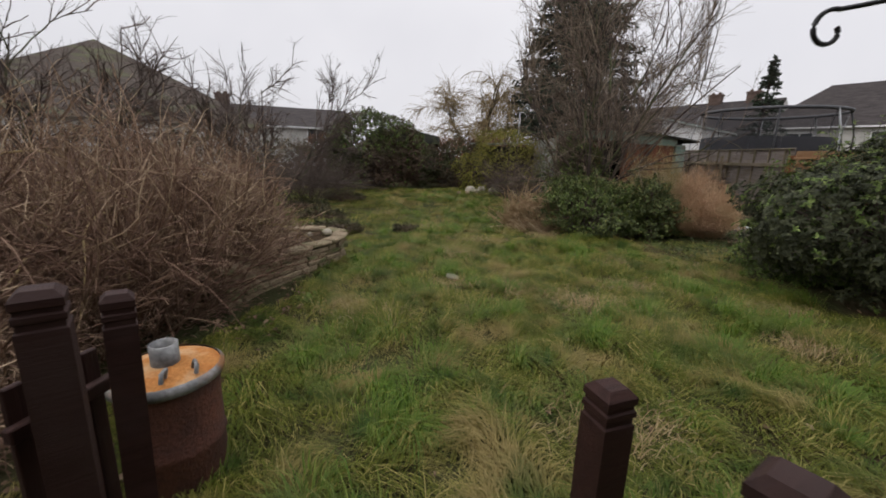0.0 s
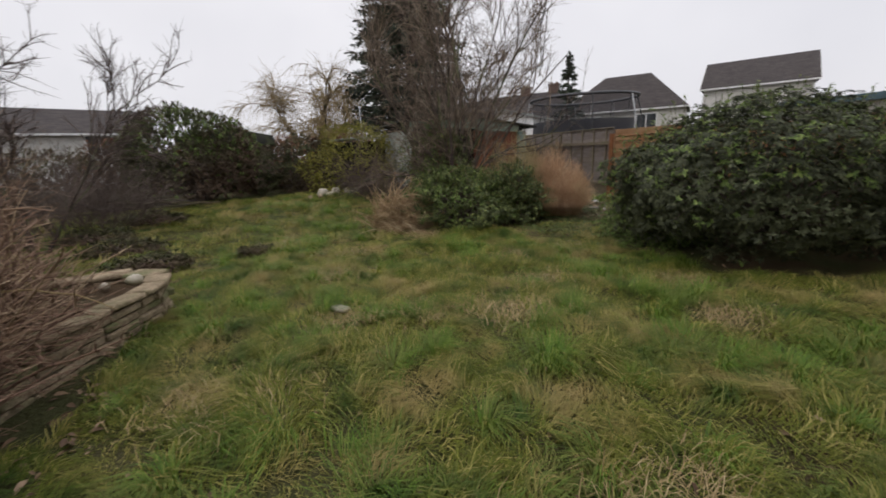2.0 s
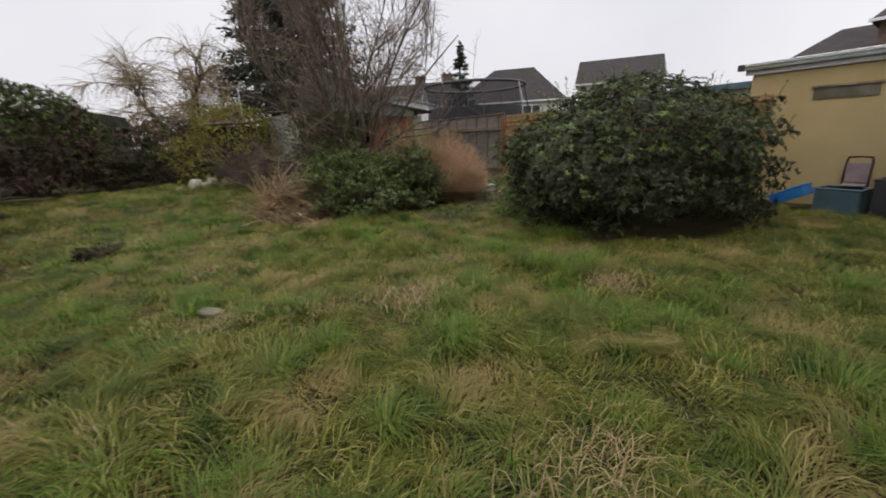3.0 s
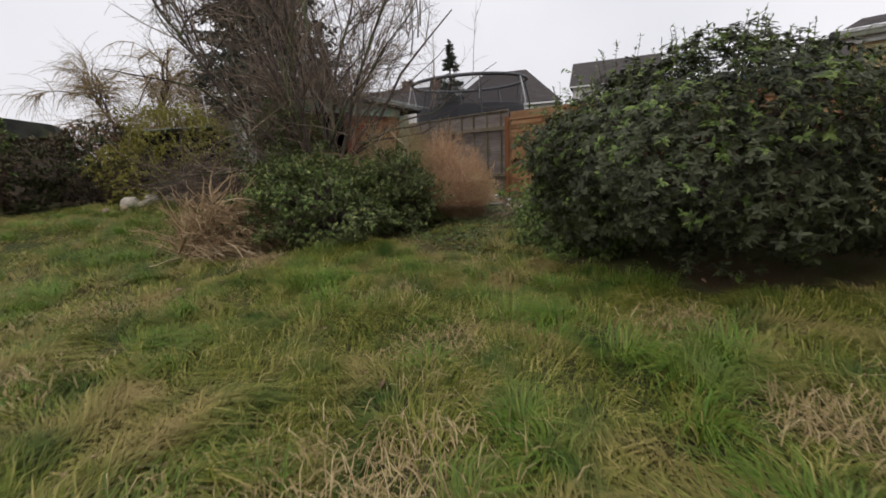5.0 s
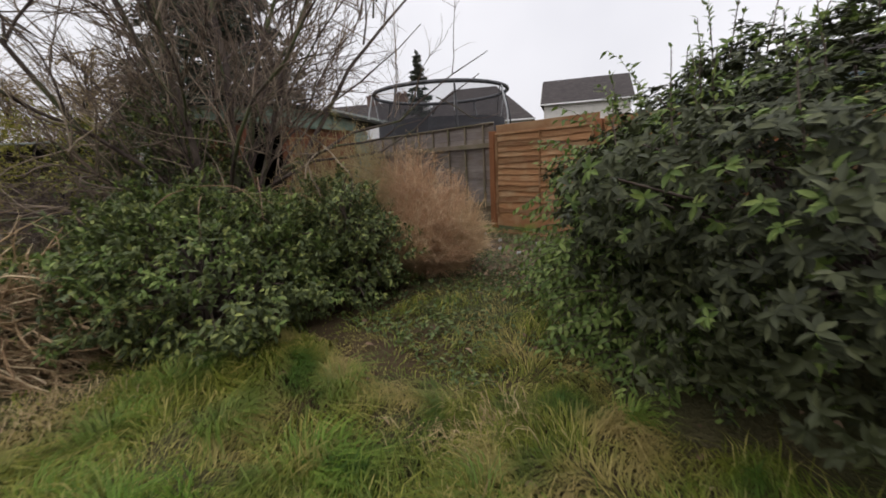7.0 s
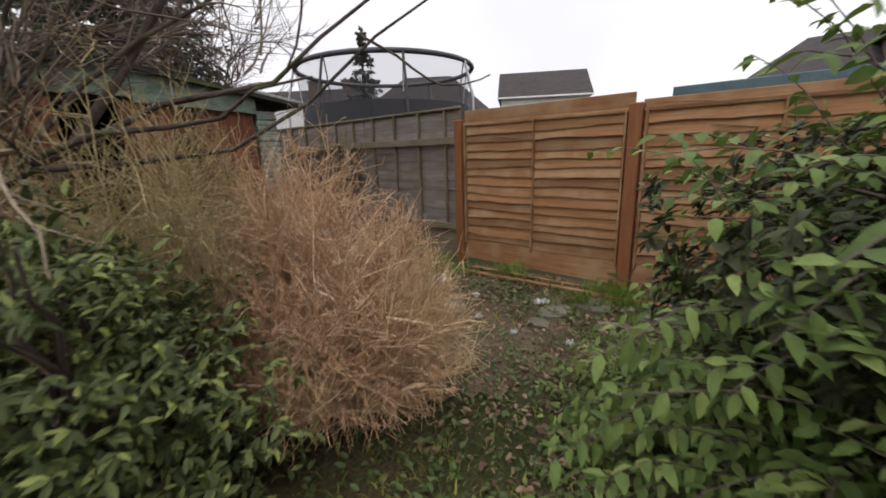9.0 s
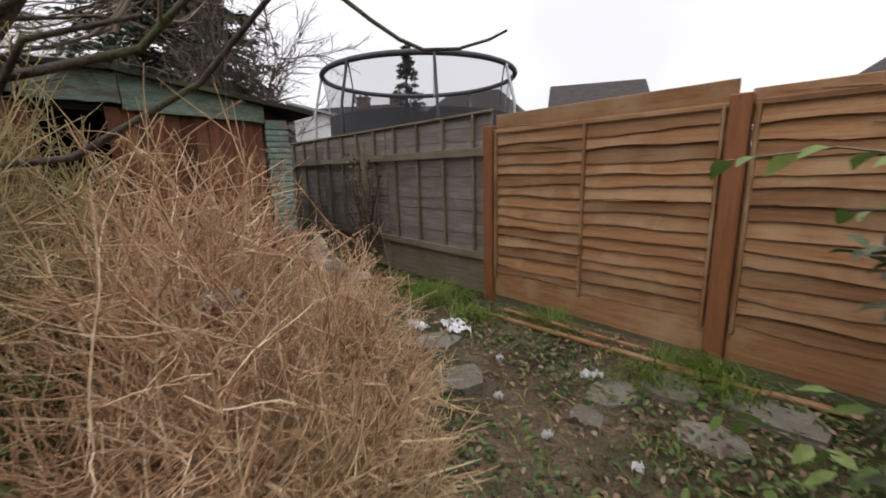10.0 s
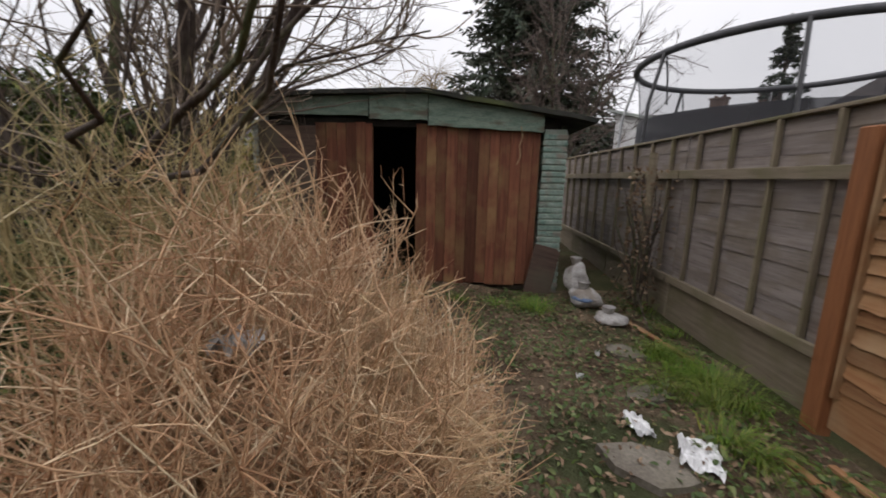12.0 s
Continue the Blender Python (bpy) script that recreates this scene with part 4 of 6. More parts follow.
def bare_tree(name, base, label, trunks, limb_n, branch_n, twig_n, seed, category="tree", mats=None, droop=0.0, r_twig=0.0035, twig_len=0.5, group="", extra=(), clear=None, reach=None):
    """A leafless tree. trunks: (foot offset, way, length, radius)."""
    rng = np.random.default_rng(seed)
    bark, twig = mats or (M_BARK, M_TWIG)
    tree = thing(name, (base[0], base[1], gz(base[0], base[1])), label, category, group)
    all_p, all_r = [], []

    def drawn_in(X):
        """Keeps the crown narrow: what spreads past the reach bends upright."""
        if reach:
            d = np.hypot(X[..., 0], X[..., 1])
            f = np.where(d > reach, (reach + 0.7 * np.tanh((d - reach) / 0.7)) / np.maximum(d, 1e-6), 1.0)
            X[..., :2] *= f[..., None]
        return X

    for off, way, length, rad in trunks:
        P = lines(np.array([[off[0], off[1], -0.1]]), np.array([way], float), length, 12, 0.07, 0.0, rng)
        all_p.append(P)
        all_r.append(taper(1, 12, rad, rad * 0.22))
        put("trunk", mesh_of("trunk", [tubes(P, all_r[-1], 9)], [bark]), tree)
    P = np.concatenate(all_p)
    scale = np.array([t[2] for t in trunks])
    rad = np.array([t[3] for t in trunks])
    b, w, i = spawn(P, limb_n, 0.2, 1.0, rng)
    Q = lines(b, w * 0.9 + rng.normal(size=(limb_n, 3)) * np.array([0.5, 0.5, 0.3]) + np.array([0, 0, 0.25]), scale[i] * rng.uniform(0.25, 0.5, limb_n), 8, 0.12, droop, rng)
    Q = drawn_in(Q)
    if clear:
        k = ~((Q[:, :, 0] > clear[0]) & (Q[:, :, 2] < clear[1])).any(1)
        Q, i = Q[k], i[k]
    if extra:
        E = np.array(extra, float)
        t = np.linspace(0, E.shape[1] - 1.001, 9)
        k = t.astype(int)
        E = E[:, k] * (1 - (t - k))[None, :, None] + E[:, k + 1] * (t - k)[None, :, None] + rng.normal(size=(len(E), 9, 3)) * 0.025
        Q, i = np.concatenate([E, Q]), np.r_[np.zeros(len(E), int), i]
    R = taper(len(Q), 8, rad[i] * np.where(np.arange(len(Q)) < len(extra), 0.4, 0.3), 0.005)
    for j in range(len(Q)):
        put("limb", mesh_of("limb", [tubes(Q[j:j + 1], R[j:j + 1], 6)], [bark]), tree)
    b, w, i2 = spawn(Q, branch_n, 0.15, 1.0, rng)
    S = lines(b, w + rng.normal(size=(branch_n, 3)) * 0.5, scale.mean() * rng.uniform(0.1, 0.25, branch_n), 6, 0.13, droop * 1.5, rng)
    if reach:
        S[: int(branch_n * 0.85)] = drawn_in(S[: int(branch_n * 0.85)])
    if clear:
        S = S[~((S[:, :, 0] > clear[0]) & (S[:, :, 2] < clear[1])).any(1)]
        branch_n = len(S)
    put("branchwork", mesh_of("branchwork", [tubes(S, taper(branch_n, 6, r_twig * 2.4, r_twig), 4)], [twig]), tree, kind="stuff")
    b, w, _ = spawn(S, twig_n, 0.1, 1.0, rng)
    T = lines(b, w + rng.normal(size=(twig_n, 3)) * 0.5, twig_len * rng.uniform(0.3, 1, twig_n), 4, 0.12, droop * 2.5, rng)
    if clear:
        T = T[~((T[:, :, 0] > clear[0]) & (T[:, :, 2] < clear[1])).any(1)]
        twig_n = len(T)
    put("twig_haze", mesh_of("twig_haze", [tubes(T, taper(twig_n, 4, r_twig, r_twig * 0.45), 3)], [twig]), tree, kind="stuff")
    return tree


def conifer(name, base, height, radius, label, n_branch, sprays, size, seed, low=0.06, blunt=0.75):
    """An evergreen conifer: trunk, tiers of drooping boughs, and many needle sprays on them."""
    rng = np.random.default_rng(seed)
    tree = thing(name, (base[0], base[1], 0), label, "tree")
    P = lines(np.array([[0, 0, -0.1]]), np.array([[0, 0, 1.0]]), height, 10, 0.01, 0, rng)
    put("trunk", mesh_of("trunk", [tubes(P, taper(1, 10, height * 0.022, 0.02), 8)], [M_BARK]), tree)
    h = low + (1 - low) * rng.random(n_branch) ** 1.15
    a = rng.random(n_branch) * 2 * np.pi
    reach = radius * np.clip((1 - h) ** blunt + 0.02, 0, 1) * rng.uniform(0.72, 1.12, n_branch)
    b = np.stack([np.zeros(n_branch), np.zeros(n_branch), h * height], -1)
    w = np.stack([np.cos(a), np.sin(a), np.full(n_branch, 0.28)], -1)
    Q = lines(b, w, reach, 6, 0.06, 0.06, rng)
    put("bough_work", mesh_of("bough_work", [tubes(Q, taper(n_branch, 6, 0.03 * height / 10, 0.006), 4)], [M_BARK]), tree, kind="stuff")
    n = n_branch * sprays
    c, w, _ = spawn(Q, n, 0.2, 1.0, rng)
    ax = unit(w + rng.normal(size=(n, 3)) * 0.55 + np.array([0, 0, -0.25]))
    L = size * rng.uniform(0.6, 1.3, n)
    V, F = leaf_set(c + rng.normal(size=(n, 3)) * size * 0.2, ax, unit(rng.normal(size=(n, 3)) + np.array([0, 0, 1.0])), L, L * 0.36, 0.1, 0.25)
    put("foliage", mesh_of("foliage", [(V, F)], [M_NEEDLE]), tree, kind="stuff")
    return tree


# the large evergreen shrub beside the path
# tops: brighter leaf colour, mostly in the upper half, stands for highlights on clusters
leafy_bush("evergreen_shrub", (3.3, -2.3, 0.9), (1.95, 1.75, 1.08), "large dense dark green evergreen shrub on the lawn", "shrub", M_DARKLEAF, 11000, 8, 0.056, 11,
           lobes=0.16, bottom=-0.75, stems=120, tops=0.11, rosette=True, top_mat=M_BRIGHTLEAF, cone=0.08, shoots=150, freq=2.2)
spray_bush("broadleaf_shrub", (3.25, -1.1), (0.75, 0.72, 2.1), "fresh green shrub with arching leafy sprays beside the path", M_BRIGHTLEAF, 720, 20, 0.066, 62)
# added shell of bright sprays: makes this side of the evergreen shrub look lighter
spray_bush("broadleaf_shrub", (2.55, -1.4), (0.6, 0.55, 1.25), "fresh green arching sprays added to brighten the dark shrub's near side", M_BRIGHTLEAF, 420, 18, 0.062, 65)
spray_bush("low_leafy_plant", (3.5, -0.2), (0.5, 0.35, 0.45), "low leafy green plant by the path", M_BRIGHTLEAF, 150, 14, 0.055, 63)
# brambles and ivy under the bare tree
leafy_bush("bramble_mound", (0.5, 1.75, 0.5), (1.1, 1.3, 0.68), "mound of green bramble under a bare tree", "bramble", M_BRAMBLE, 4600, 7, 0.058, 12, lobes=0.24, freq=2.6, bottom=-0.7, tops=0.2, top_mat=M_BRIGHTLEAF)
leafy_bush("ivy_clump", (0.55, 2.9, 1.15), (0.75, 0.6, 0.8), "ivy climbing the stems of the bare tree", "ivy", M_BRAMBLE, 1700, 6, 0.06, 13, lobes=0.3, bottom=-0.9)
leafy_bush("ivy_clump", (1.6, 1.12, 0.6), (0.46, 0.5, 0.55), "dark ivy bank beside the dry shrub", "ivy", M_BRAMBLE, 2200, 6, 0.05, 18, lobes=0.5, freq=2.4, bottom=-0.9)
# dry orange shrub
twiggy_bush("dry_orange_shrub", (2.64, 1.45), "dry rust-orange twiggy shrub, leafless and dense", "shrub", M_ORANGETWIG, 460, 0.85, 1.75, 9000, 34000, 14, foot=0.32, r0=0.0064, droop=0.012, wob=0.14, fine_len=0.17, fan=0.74, squash=1.4, dome=(0.82, 1.12, 1.7, 0.35))
twiggy_bush("olive_twiggy_shrub", (1.95, 1.8), "olive-tan twiggy shrub tangled with ivy", "shrub", M_OLIVETWIG, 300, 0.8, 2.1, 5500, 17000, 67, foot=0.3, r0=0.0062, droop=0.015, wob=0.14, fine_len=0.18, fan=0.72, dome=(0.85, 0.85, 2.15, 0.5))
# tan shrub beside the lawn
twiggy_bush("tan_leafless_shrub", (-6.1, -3.3), "wide tan-brown leafless twiggy shrub", "shrub", M_TANTWIG, 800, 0.7, 2.4, 8500, 9000, 15, foot=1.35, r0=0.0125, droop=0.055, wob=0.16, fan=0.55, squash=1.25, fine_len=0.45, dome=(2.15, 2.5, 2.75, 0.5))
twiggy_bush("tan_leafless_shrub", (-5.5, -5.7), "tangled tan-brown leafless shrub by the gate", "shrub", M_TANTWIG, 240, 0.7, 2.0, 2200, 2500, 66, foot=0.8, r0=0.013, droop=0.08, wob=0.17, fan=0.6, fine_len=0.4, dome=(1.35, 1.1, 2.1, 0.3))

# the bare tree with many stems
many_stemmed = bare_tree("bare_tree", (1.0, 2.7), "bare many-stemmed tree with grey-brown bark", [
    ((0.0, 0.0), (0.08, -0.05, 1), 5.2, 0.06), ((-0.12, 0.05), (-0.22, 0.05, 1), 5.0, 0.05), ((0.12, 0.1), (0.28, 0.1, 1), 4.8, 0.05),
    ((0.05, -0.12), (0.42, -0.2, 1), 4.4, 0.045), ((-0.1, -0.1), (-0.15, -0.3, 1), 4.6, 0.045), ((0.1, 0.15), (0.1, 0.3, 1), 4.9, 0.05), ((-0.2, 0.1), (-0.42, -0.05, 0.9), 3.8, 0.045),
    ((0.02, 0.1), (0.18, 0.02, 1), 5.0, 0.04), ((-0.05, 0.12), (-0.08, 0.12, 1), 5.2, 0.04)],
    92, 1250, 7000, 16, twig_len=0.45, r_twig=0.003, clear=(0.75, 1.75), reach=1.35, mats=(M_BARK, M_TREETWIG), extra=[
        [(0.05, -0.1, 0.8), (0.53, -0.92, 1.33), (1.46, -1.24, 1.44), (2.25, -1.9, 2.15)],
        [(0.05, -0.1, 0.6), (0.3, -0.4, 1.2), (0.38, -0.5, 1.47), (0.8, -0.56, 2.6)],
        [(0.4, -0.7, 1.25), (1.1, -0.9, 1.6), (1.6, -1.3, 1.75), (2.3, -1.9, 2.4)],
        [(0.1, 0.1, 0.9), (0.5, 0.2, 1.7), (1.1, 0.25, 2.15), (2.0, 0.2, 2.3)],
        [(0.1, 0.1, 0.9), (0.5, 0.6, 1.8), (1.0, 1.0, 2.3), (1.8, 1.2, 2.5)],
        [(0.1, 0.0, 0.8), (0.5, 0.1, 1.9), (0.9, -0.1, 2.5), (1.7, -0.3, 2.8)],
        [(0.1, 0.1, 0.9), (0.3, 0.5, 1.9), (0.8, 0.7, 2.6), (1.5, 0.8, 3.0)],
        [(0.1, -0.05, 0.6), (0.9, -0.3, 1.7), (1.6, -0.5, 2.3), (2.3, -0.9, 2.9)],
        [(-0.1, -0.1, 0.6), (-0.1, -1.0, 1.5), (0.2, -1.7, 2.2), (0.6, -2.3, 2.9)],
        [(0.1, -0.1, 0.7), (0.6, -0.8, 1.4), (1.1, -1.4, 1.5), (1.5, -1.7, 1.7)],
        [(-0.2, 0.0, 0.7), (-1.0, -0.4, 1.6), (-1.8, -0.7, 2.1), (-2.6, -1.0, 2.2)],
        [(-0.2, 0.1, 0.5), (-1.0, 0.2, 0.9), (-1.9, 0.3, 1.0), (-2.6, 0.3, 0.75)],
        [(-0.2, 0.0, 0.5), (-1.1, -0.2, 1.0), (-2.0, -0.3, 1.0), (-2.8, -0.2, 0.85)],
        [(0.1, 0.1, 0.9), (0.6, 0.6, 1.9), (1.0, 0.9, 2.5), (1.4, 1.1, 3.1)]])
droop_p = np.array([[(1.9, -1.55, 1.96), (2.05, -1.69, 1.85), (2.11, -1.74, 1.79), (2.18, -1.79, 1.735), (2.25, -1.82, 1.71), (2.34, -1.89, 1.712), (2.41, -1.96, 1.735), (2.45, -2.0, 1.76)]])
put("drooping_branch", mesh_of("drooping_branch", [tubes(droop_p, taper(1, 7, 0.008, 0.004), 6)], [M_BARK]), many_stemmed)
# arching canes over the brambles
canes = thing("bramble_canes", (0.6, 1.8, 0), "pale arching bramble canes over the mound", "bramble")
cane_rng = np.random.default_rng(68)
cane_b = np.stack([cane_rng.uniform(-0.6, 0.5, 9), cane_rng.uniform(-0.5, 0.6, 9), cane_rng.uniform(0.9, 1.15, 9)], -1)
cane_w = np.stack([cane_rng.uniform(-0.2, 0.9, 9), cane_rng.uniform(-1.2, -0.2, 9), cane_rng.uniform(0.3, 0.9, 9)], -1)
cane_p = lines(cane_b, cane_w, cane_rng.uniform(0.8, 1.4, 9), 12, 0.06, 0.13, cane_rng)
for j in range(9):
    put("cane", mesh_of("cane", [tubes(cane_p[j:j + 1], taper(1, 12, 0.005, 0.002), 5)], [M_TANTWIG]), canes)

for k, (x, y, s) in enumerate(((-4.7, 0.5, 0.5), (-3.4, 0.8, 0.25), (-5.4, 2.0, 0.6), (-5.7, 4.6, 0.6), (-6.2, 3.2, 0.6))):
    leafy_bush("low_ivy_patch", (x, y, 0.05), (s, s * 0.8, s * 0.4), "low patch of dark ivy in the rough grass", "ivy", M_HEDGE, int(500 * s + 120), 6, 0.055, 100 + k, lobes=0.3, bottom=-0.2, stems=8, group="ivy patches")

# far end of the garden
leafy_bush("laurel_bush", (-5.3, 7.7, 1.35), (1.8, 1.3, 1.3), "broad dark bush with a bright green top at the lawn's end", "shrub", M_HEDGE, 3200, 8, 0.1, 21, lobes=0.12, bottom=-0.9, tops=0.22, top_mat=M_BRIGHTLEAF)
leafy_bush("ivy_hedge", (-2.3, 8.6, 0.8), (1.7, 0.9, 0.95), "low tangled ivy hedge", "hedge", M_HEDGE, 1900, 7, 0.09, 22, lobes=0.25, bottom=-0.9)
leafy_bush("yellow_green_bush", (-0.55, 7.4, 0.95), (1.55, 0.9, 1.1), "loose yellow-green bush by the lean-to", "shrub", M_YELLOWLEAF, 3000, 6, 0.06, 23, lobes=0.22, bottom=-0.9)
leafy_bush("ivy_hedge", (-8.2, 8.2, 0.7), (2.2, 1.2, 0.9), "brown and green overgrown hedge", "hedge", M_HEDGE, 1500, 7, 0.09, 24, lobes=0.3, bottom=-0.9)
for k in range(4):
    leafy_bush("beech_hedge", (-8.0 + 2.6 * k, 11.6 + 0.2 * k, 0.95), (1.7, 0.8, 1.15), "brown-leaved clipped beech hedge", "hedge", M_BEECH, 1100, 6, 0.1, 40 + k, lobes=0.1, bottom=-0.9, group="back hedge", stems=12)
for k in range(4):
    leafy_bush("side_hedge", (-9.6, -5.5 + 3.4 * k, 0.85), (0.9, 2.0, 1.05), "dull green boundary hedge", "hedge", M_HEDGE, 1000, 6, 0.1, 50 + k, lobes=0.15, bottom=-0.9, group="side hedge", stems=12)
leafy_bush("spiky_conifer_bush", (3.5, 18.0, 1.2), (1.8, 1.5, 1.4), "olive green bush beyond the hedge", "shrub", M_YELLOWLEAF, 1300, 6, 0.12, 60, lobes=0.2, bottom=-0.9)
leafy_bush("far_hedge", (-3.5, 19.0, 0.9), (5.5, 1.2, 1.3), "far brown hedge across the gardens", "hedge", M_BEECH, 2000, 6, 0.16, 61, lobes=0.2, bottom=-0.9)

twiggy_bush("bare_brown_shrub", (-0.3, 5.4), "bare dark brown twiggy shrub", "shrub", M_TWIG, 120, 0.9, 1.3, 1200, 2800, 25, foot=0.5, r0=0.006, droop=0.05, wob=0.13)
twiggy_bush("bare_thicket", (-6.9, 4.4), "grey-brown leafless thicket of thin stems", "shrub", M_TWIG, 160, 0.7, 1.7, 1800, 3500, 26, foot=1.0, r0=0.007, droop=0.03, wob=0.14)
twiggy_bush("bare_thicket", (-8.3, 0.6), "grey-brown leafless thicket of thin stems", "shrub", M_TANTWIG, 200, 0.6, 2.2, 2000, 3500, 27, foot=1.2, r0=0.008, droop=0.03, wob=0.14)
bare_tree("small_bare_tree", (-6.9, 2.6), "small leafless tree with spreading spurs", [((0, 0), (0.1, 0, 1), 3.0, 0.045), ((0.1, 0), (0.5, 0.1, 0.9), 3.0, 0.032), ((-0.1, 0), (-0.5, 0.1, 0.9), 3.0, 0.032), ((0, 0.1), (0.0, -0.5, 0.9), 2.9, 0.032)],
          55, 600, 3600, 28, r_twig=0.004, twig_len=0.3)
bare_tree("small_bare_tree", (-8.4, -1.6), "small leafless tree with spreading spurs", [((0, 0), (0.1, 0.1, 1), 3.1, 0.04), ((0.1, 0), (0.6, 0.1, 0.9), 2.8, 0.03), ((-0.1, 0), (-0.4, 0.3, 0.9), 2.8, 0.03)],
          55, 520, 3200, 29, r_twig=0.004, twig_len=0.3)
bare_tree("neighbour_bare_tree", (5.6, 13.5), "pale bare tree behind the shed", [((0, 0), (0.0, 0, 1), 6.2, 0.1), ((0.1, 0), (0.3, 0.1, 0.9), 5.6, 0.07), ((-0.1, 0), (-0.3, 0.1, 0.9), 5.6, 0.07)],
          50, 350, 1800, 30, r_twig=0.007, twig_len=0.7)
bare_tree("weeping_willow", (0.0, 28.0), "leafless weeping willow with straw-yellow twigs", [((0, 0), (0.0, 0, 1), 6.5, 0.25), ((0.2, 0), (0.5, 0.1, 0.9), 6.0, 0.15), ((-0.2, 0), (-0.5, 0.1, 0.9), 6.0, 0.15), ((0, 0.2), (0.1, -0.5, 0.9), 6.0, 0.15)],
          70, 600, 4200, 33, mats=(M_BARK, M_WILLOW), droop=0.1, r_twig=0.012, twig_len=2.0)
conifer("large_conifer", (6.7, 24.5), 17.5, 6.4, "tall dark green conifer behind the gardens", 620, 60, 0.36, 34, blunt=0.72)
conifer("small_fir", (13.4, 14.4), 6.7, 1.75, "slender dark fir tree", 170, 50, 0.15, 35, blunt=0.95)


def bracken_heap():
    rng = np.random.default_rng(36)
    heap = thing("bracken_heap", (-0.85, 1.55, gz(-0.85, 1.55)), "heap of dead tan bracken and cut stalks", "bracken heap")
    n = 620
    a = rng.random(n) * 2 * np.pi
    r = np.sqrt(rng.random(n)) * 0.5
    b = np.stack([np.cos(a) * r, np.sin(a) * r * 0.6, np.maximum(0.03, 0.92 - r * 1.35) * rng.random(n)], -1)
    w = np.stack([0.9 + rng.normal(size=n) * 0.5, -0.5 + rng.normal(size=n) * 0.45, rng.normal(size=n) * 0.35 - 0.1], -1)
    w[: n // 3] = np.stack([rng.normal(size=n // 3) * 0.5, rng.normal(size=n // 3) * 0.5, np.abs(rng.normal(size=n // 3)) + 0.3], -1)
    P = lines(b, w, rng.uniform(0.25, 0.65, n), 5, 0.1, 0.08, rng)
    P[:, :, 2] = np.maximum(P[:, :, 2], 0.01)
    R = taper(n, 5, rng.uniform(0.006, 0.013, n), 0.004)
    for j in range(200):
        put("stalk", mesh_of("stalk", [tubes(P[j:j + 1], R[j:j + 1], 4)], [M_BRACKEN]), heap)
    c, w2, _ = spawn(P, 4200, 0.0, 1.0, rng)
    Q = lines(c, w2 + rng.normal(size=(4200, 3)) * 0.8, rng.uniform(0.06, 0.24, 4200), 3, 0.2, 0.1, rng)
    Q[:, :, 2] = np.maximum(Q[:, :, 2], 0.01)
    put("dead_fronds", mesh_of("dead_fronds", [tubes(P[200:], R[200:], 4), tubes(Q, taper(4200, 3, 0.004, 0.001), 3)], [M_BRACKEN]), heap, kind="stuff")


bracken_heap()


def arching_canes():
    """Long pale canes that arch out of the tan shrub over the lawn's edge."""
    rng = np.random.default_rng(64)
    c = thing("arching_canes", (-5.6, -3.4, 0), "long pale arching canes leaning out of the shrub", "canes")
    n = 84
    b = np.stack([rng.uniform(-1.2, 0.6, n), rng.uniform(-3.1, 1.6, n), rng.uniform(0.2, 1.4, n)], -1)
    w = np.stack([np.abs(rng.normal(size=n)) + 0.3, rng.normal(size=n) * 0.8 - 0.2, rng.uniform(-0.1, 0.9, n)], -1)
    P = lines(b, w, rng.uniform(0.7, 1.5, n), 9, 0.1, 0.16, rng)
    P[:, :, 2] = np.maximum(P[:, :, 2], 0.02)
    R = taper(n, 9, rng.uniform(0.005, 0.013, n), 0.003)
    for j in range(n):
        put("cane", mesh_of("cane", [tubes(P[j:j + 1], R[j:j + 1], 5)], [M_STRAW if j % 2 else M_TANTWIG]), c)


arching_canes()


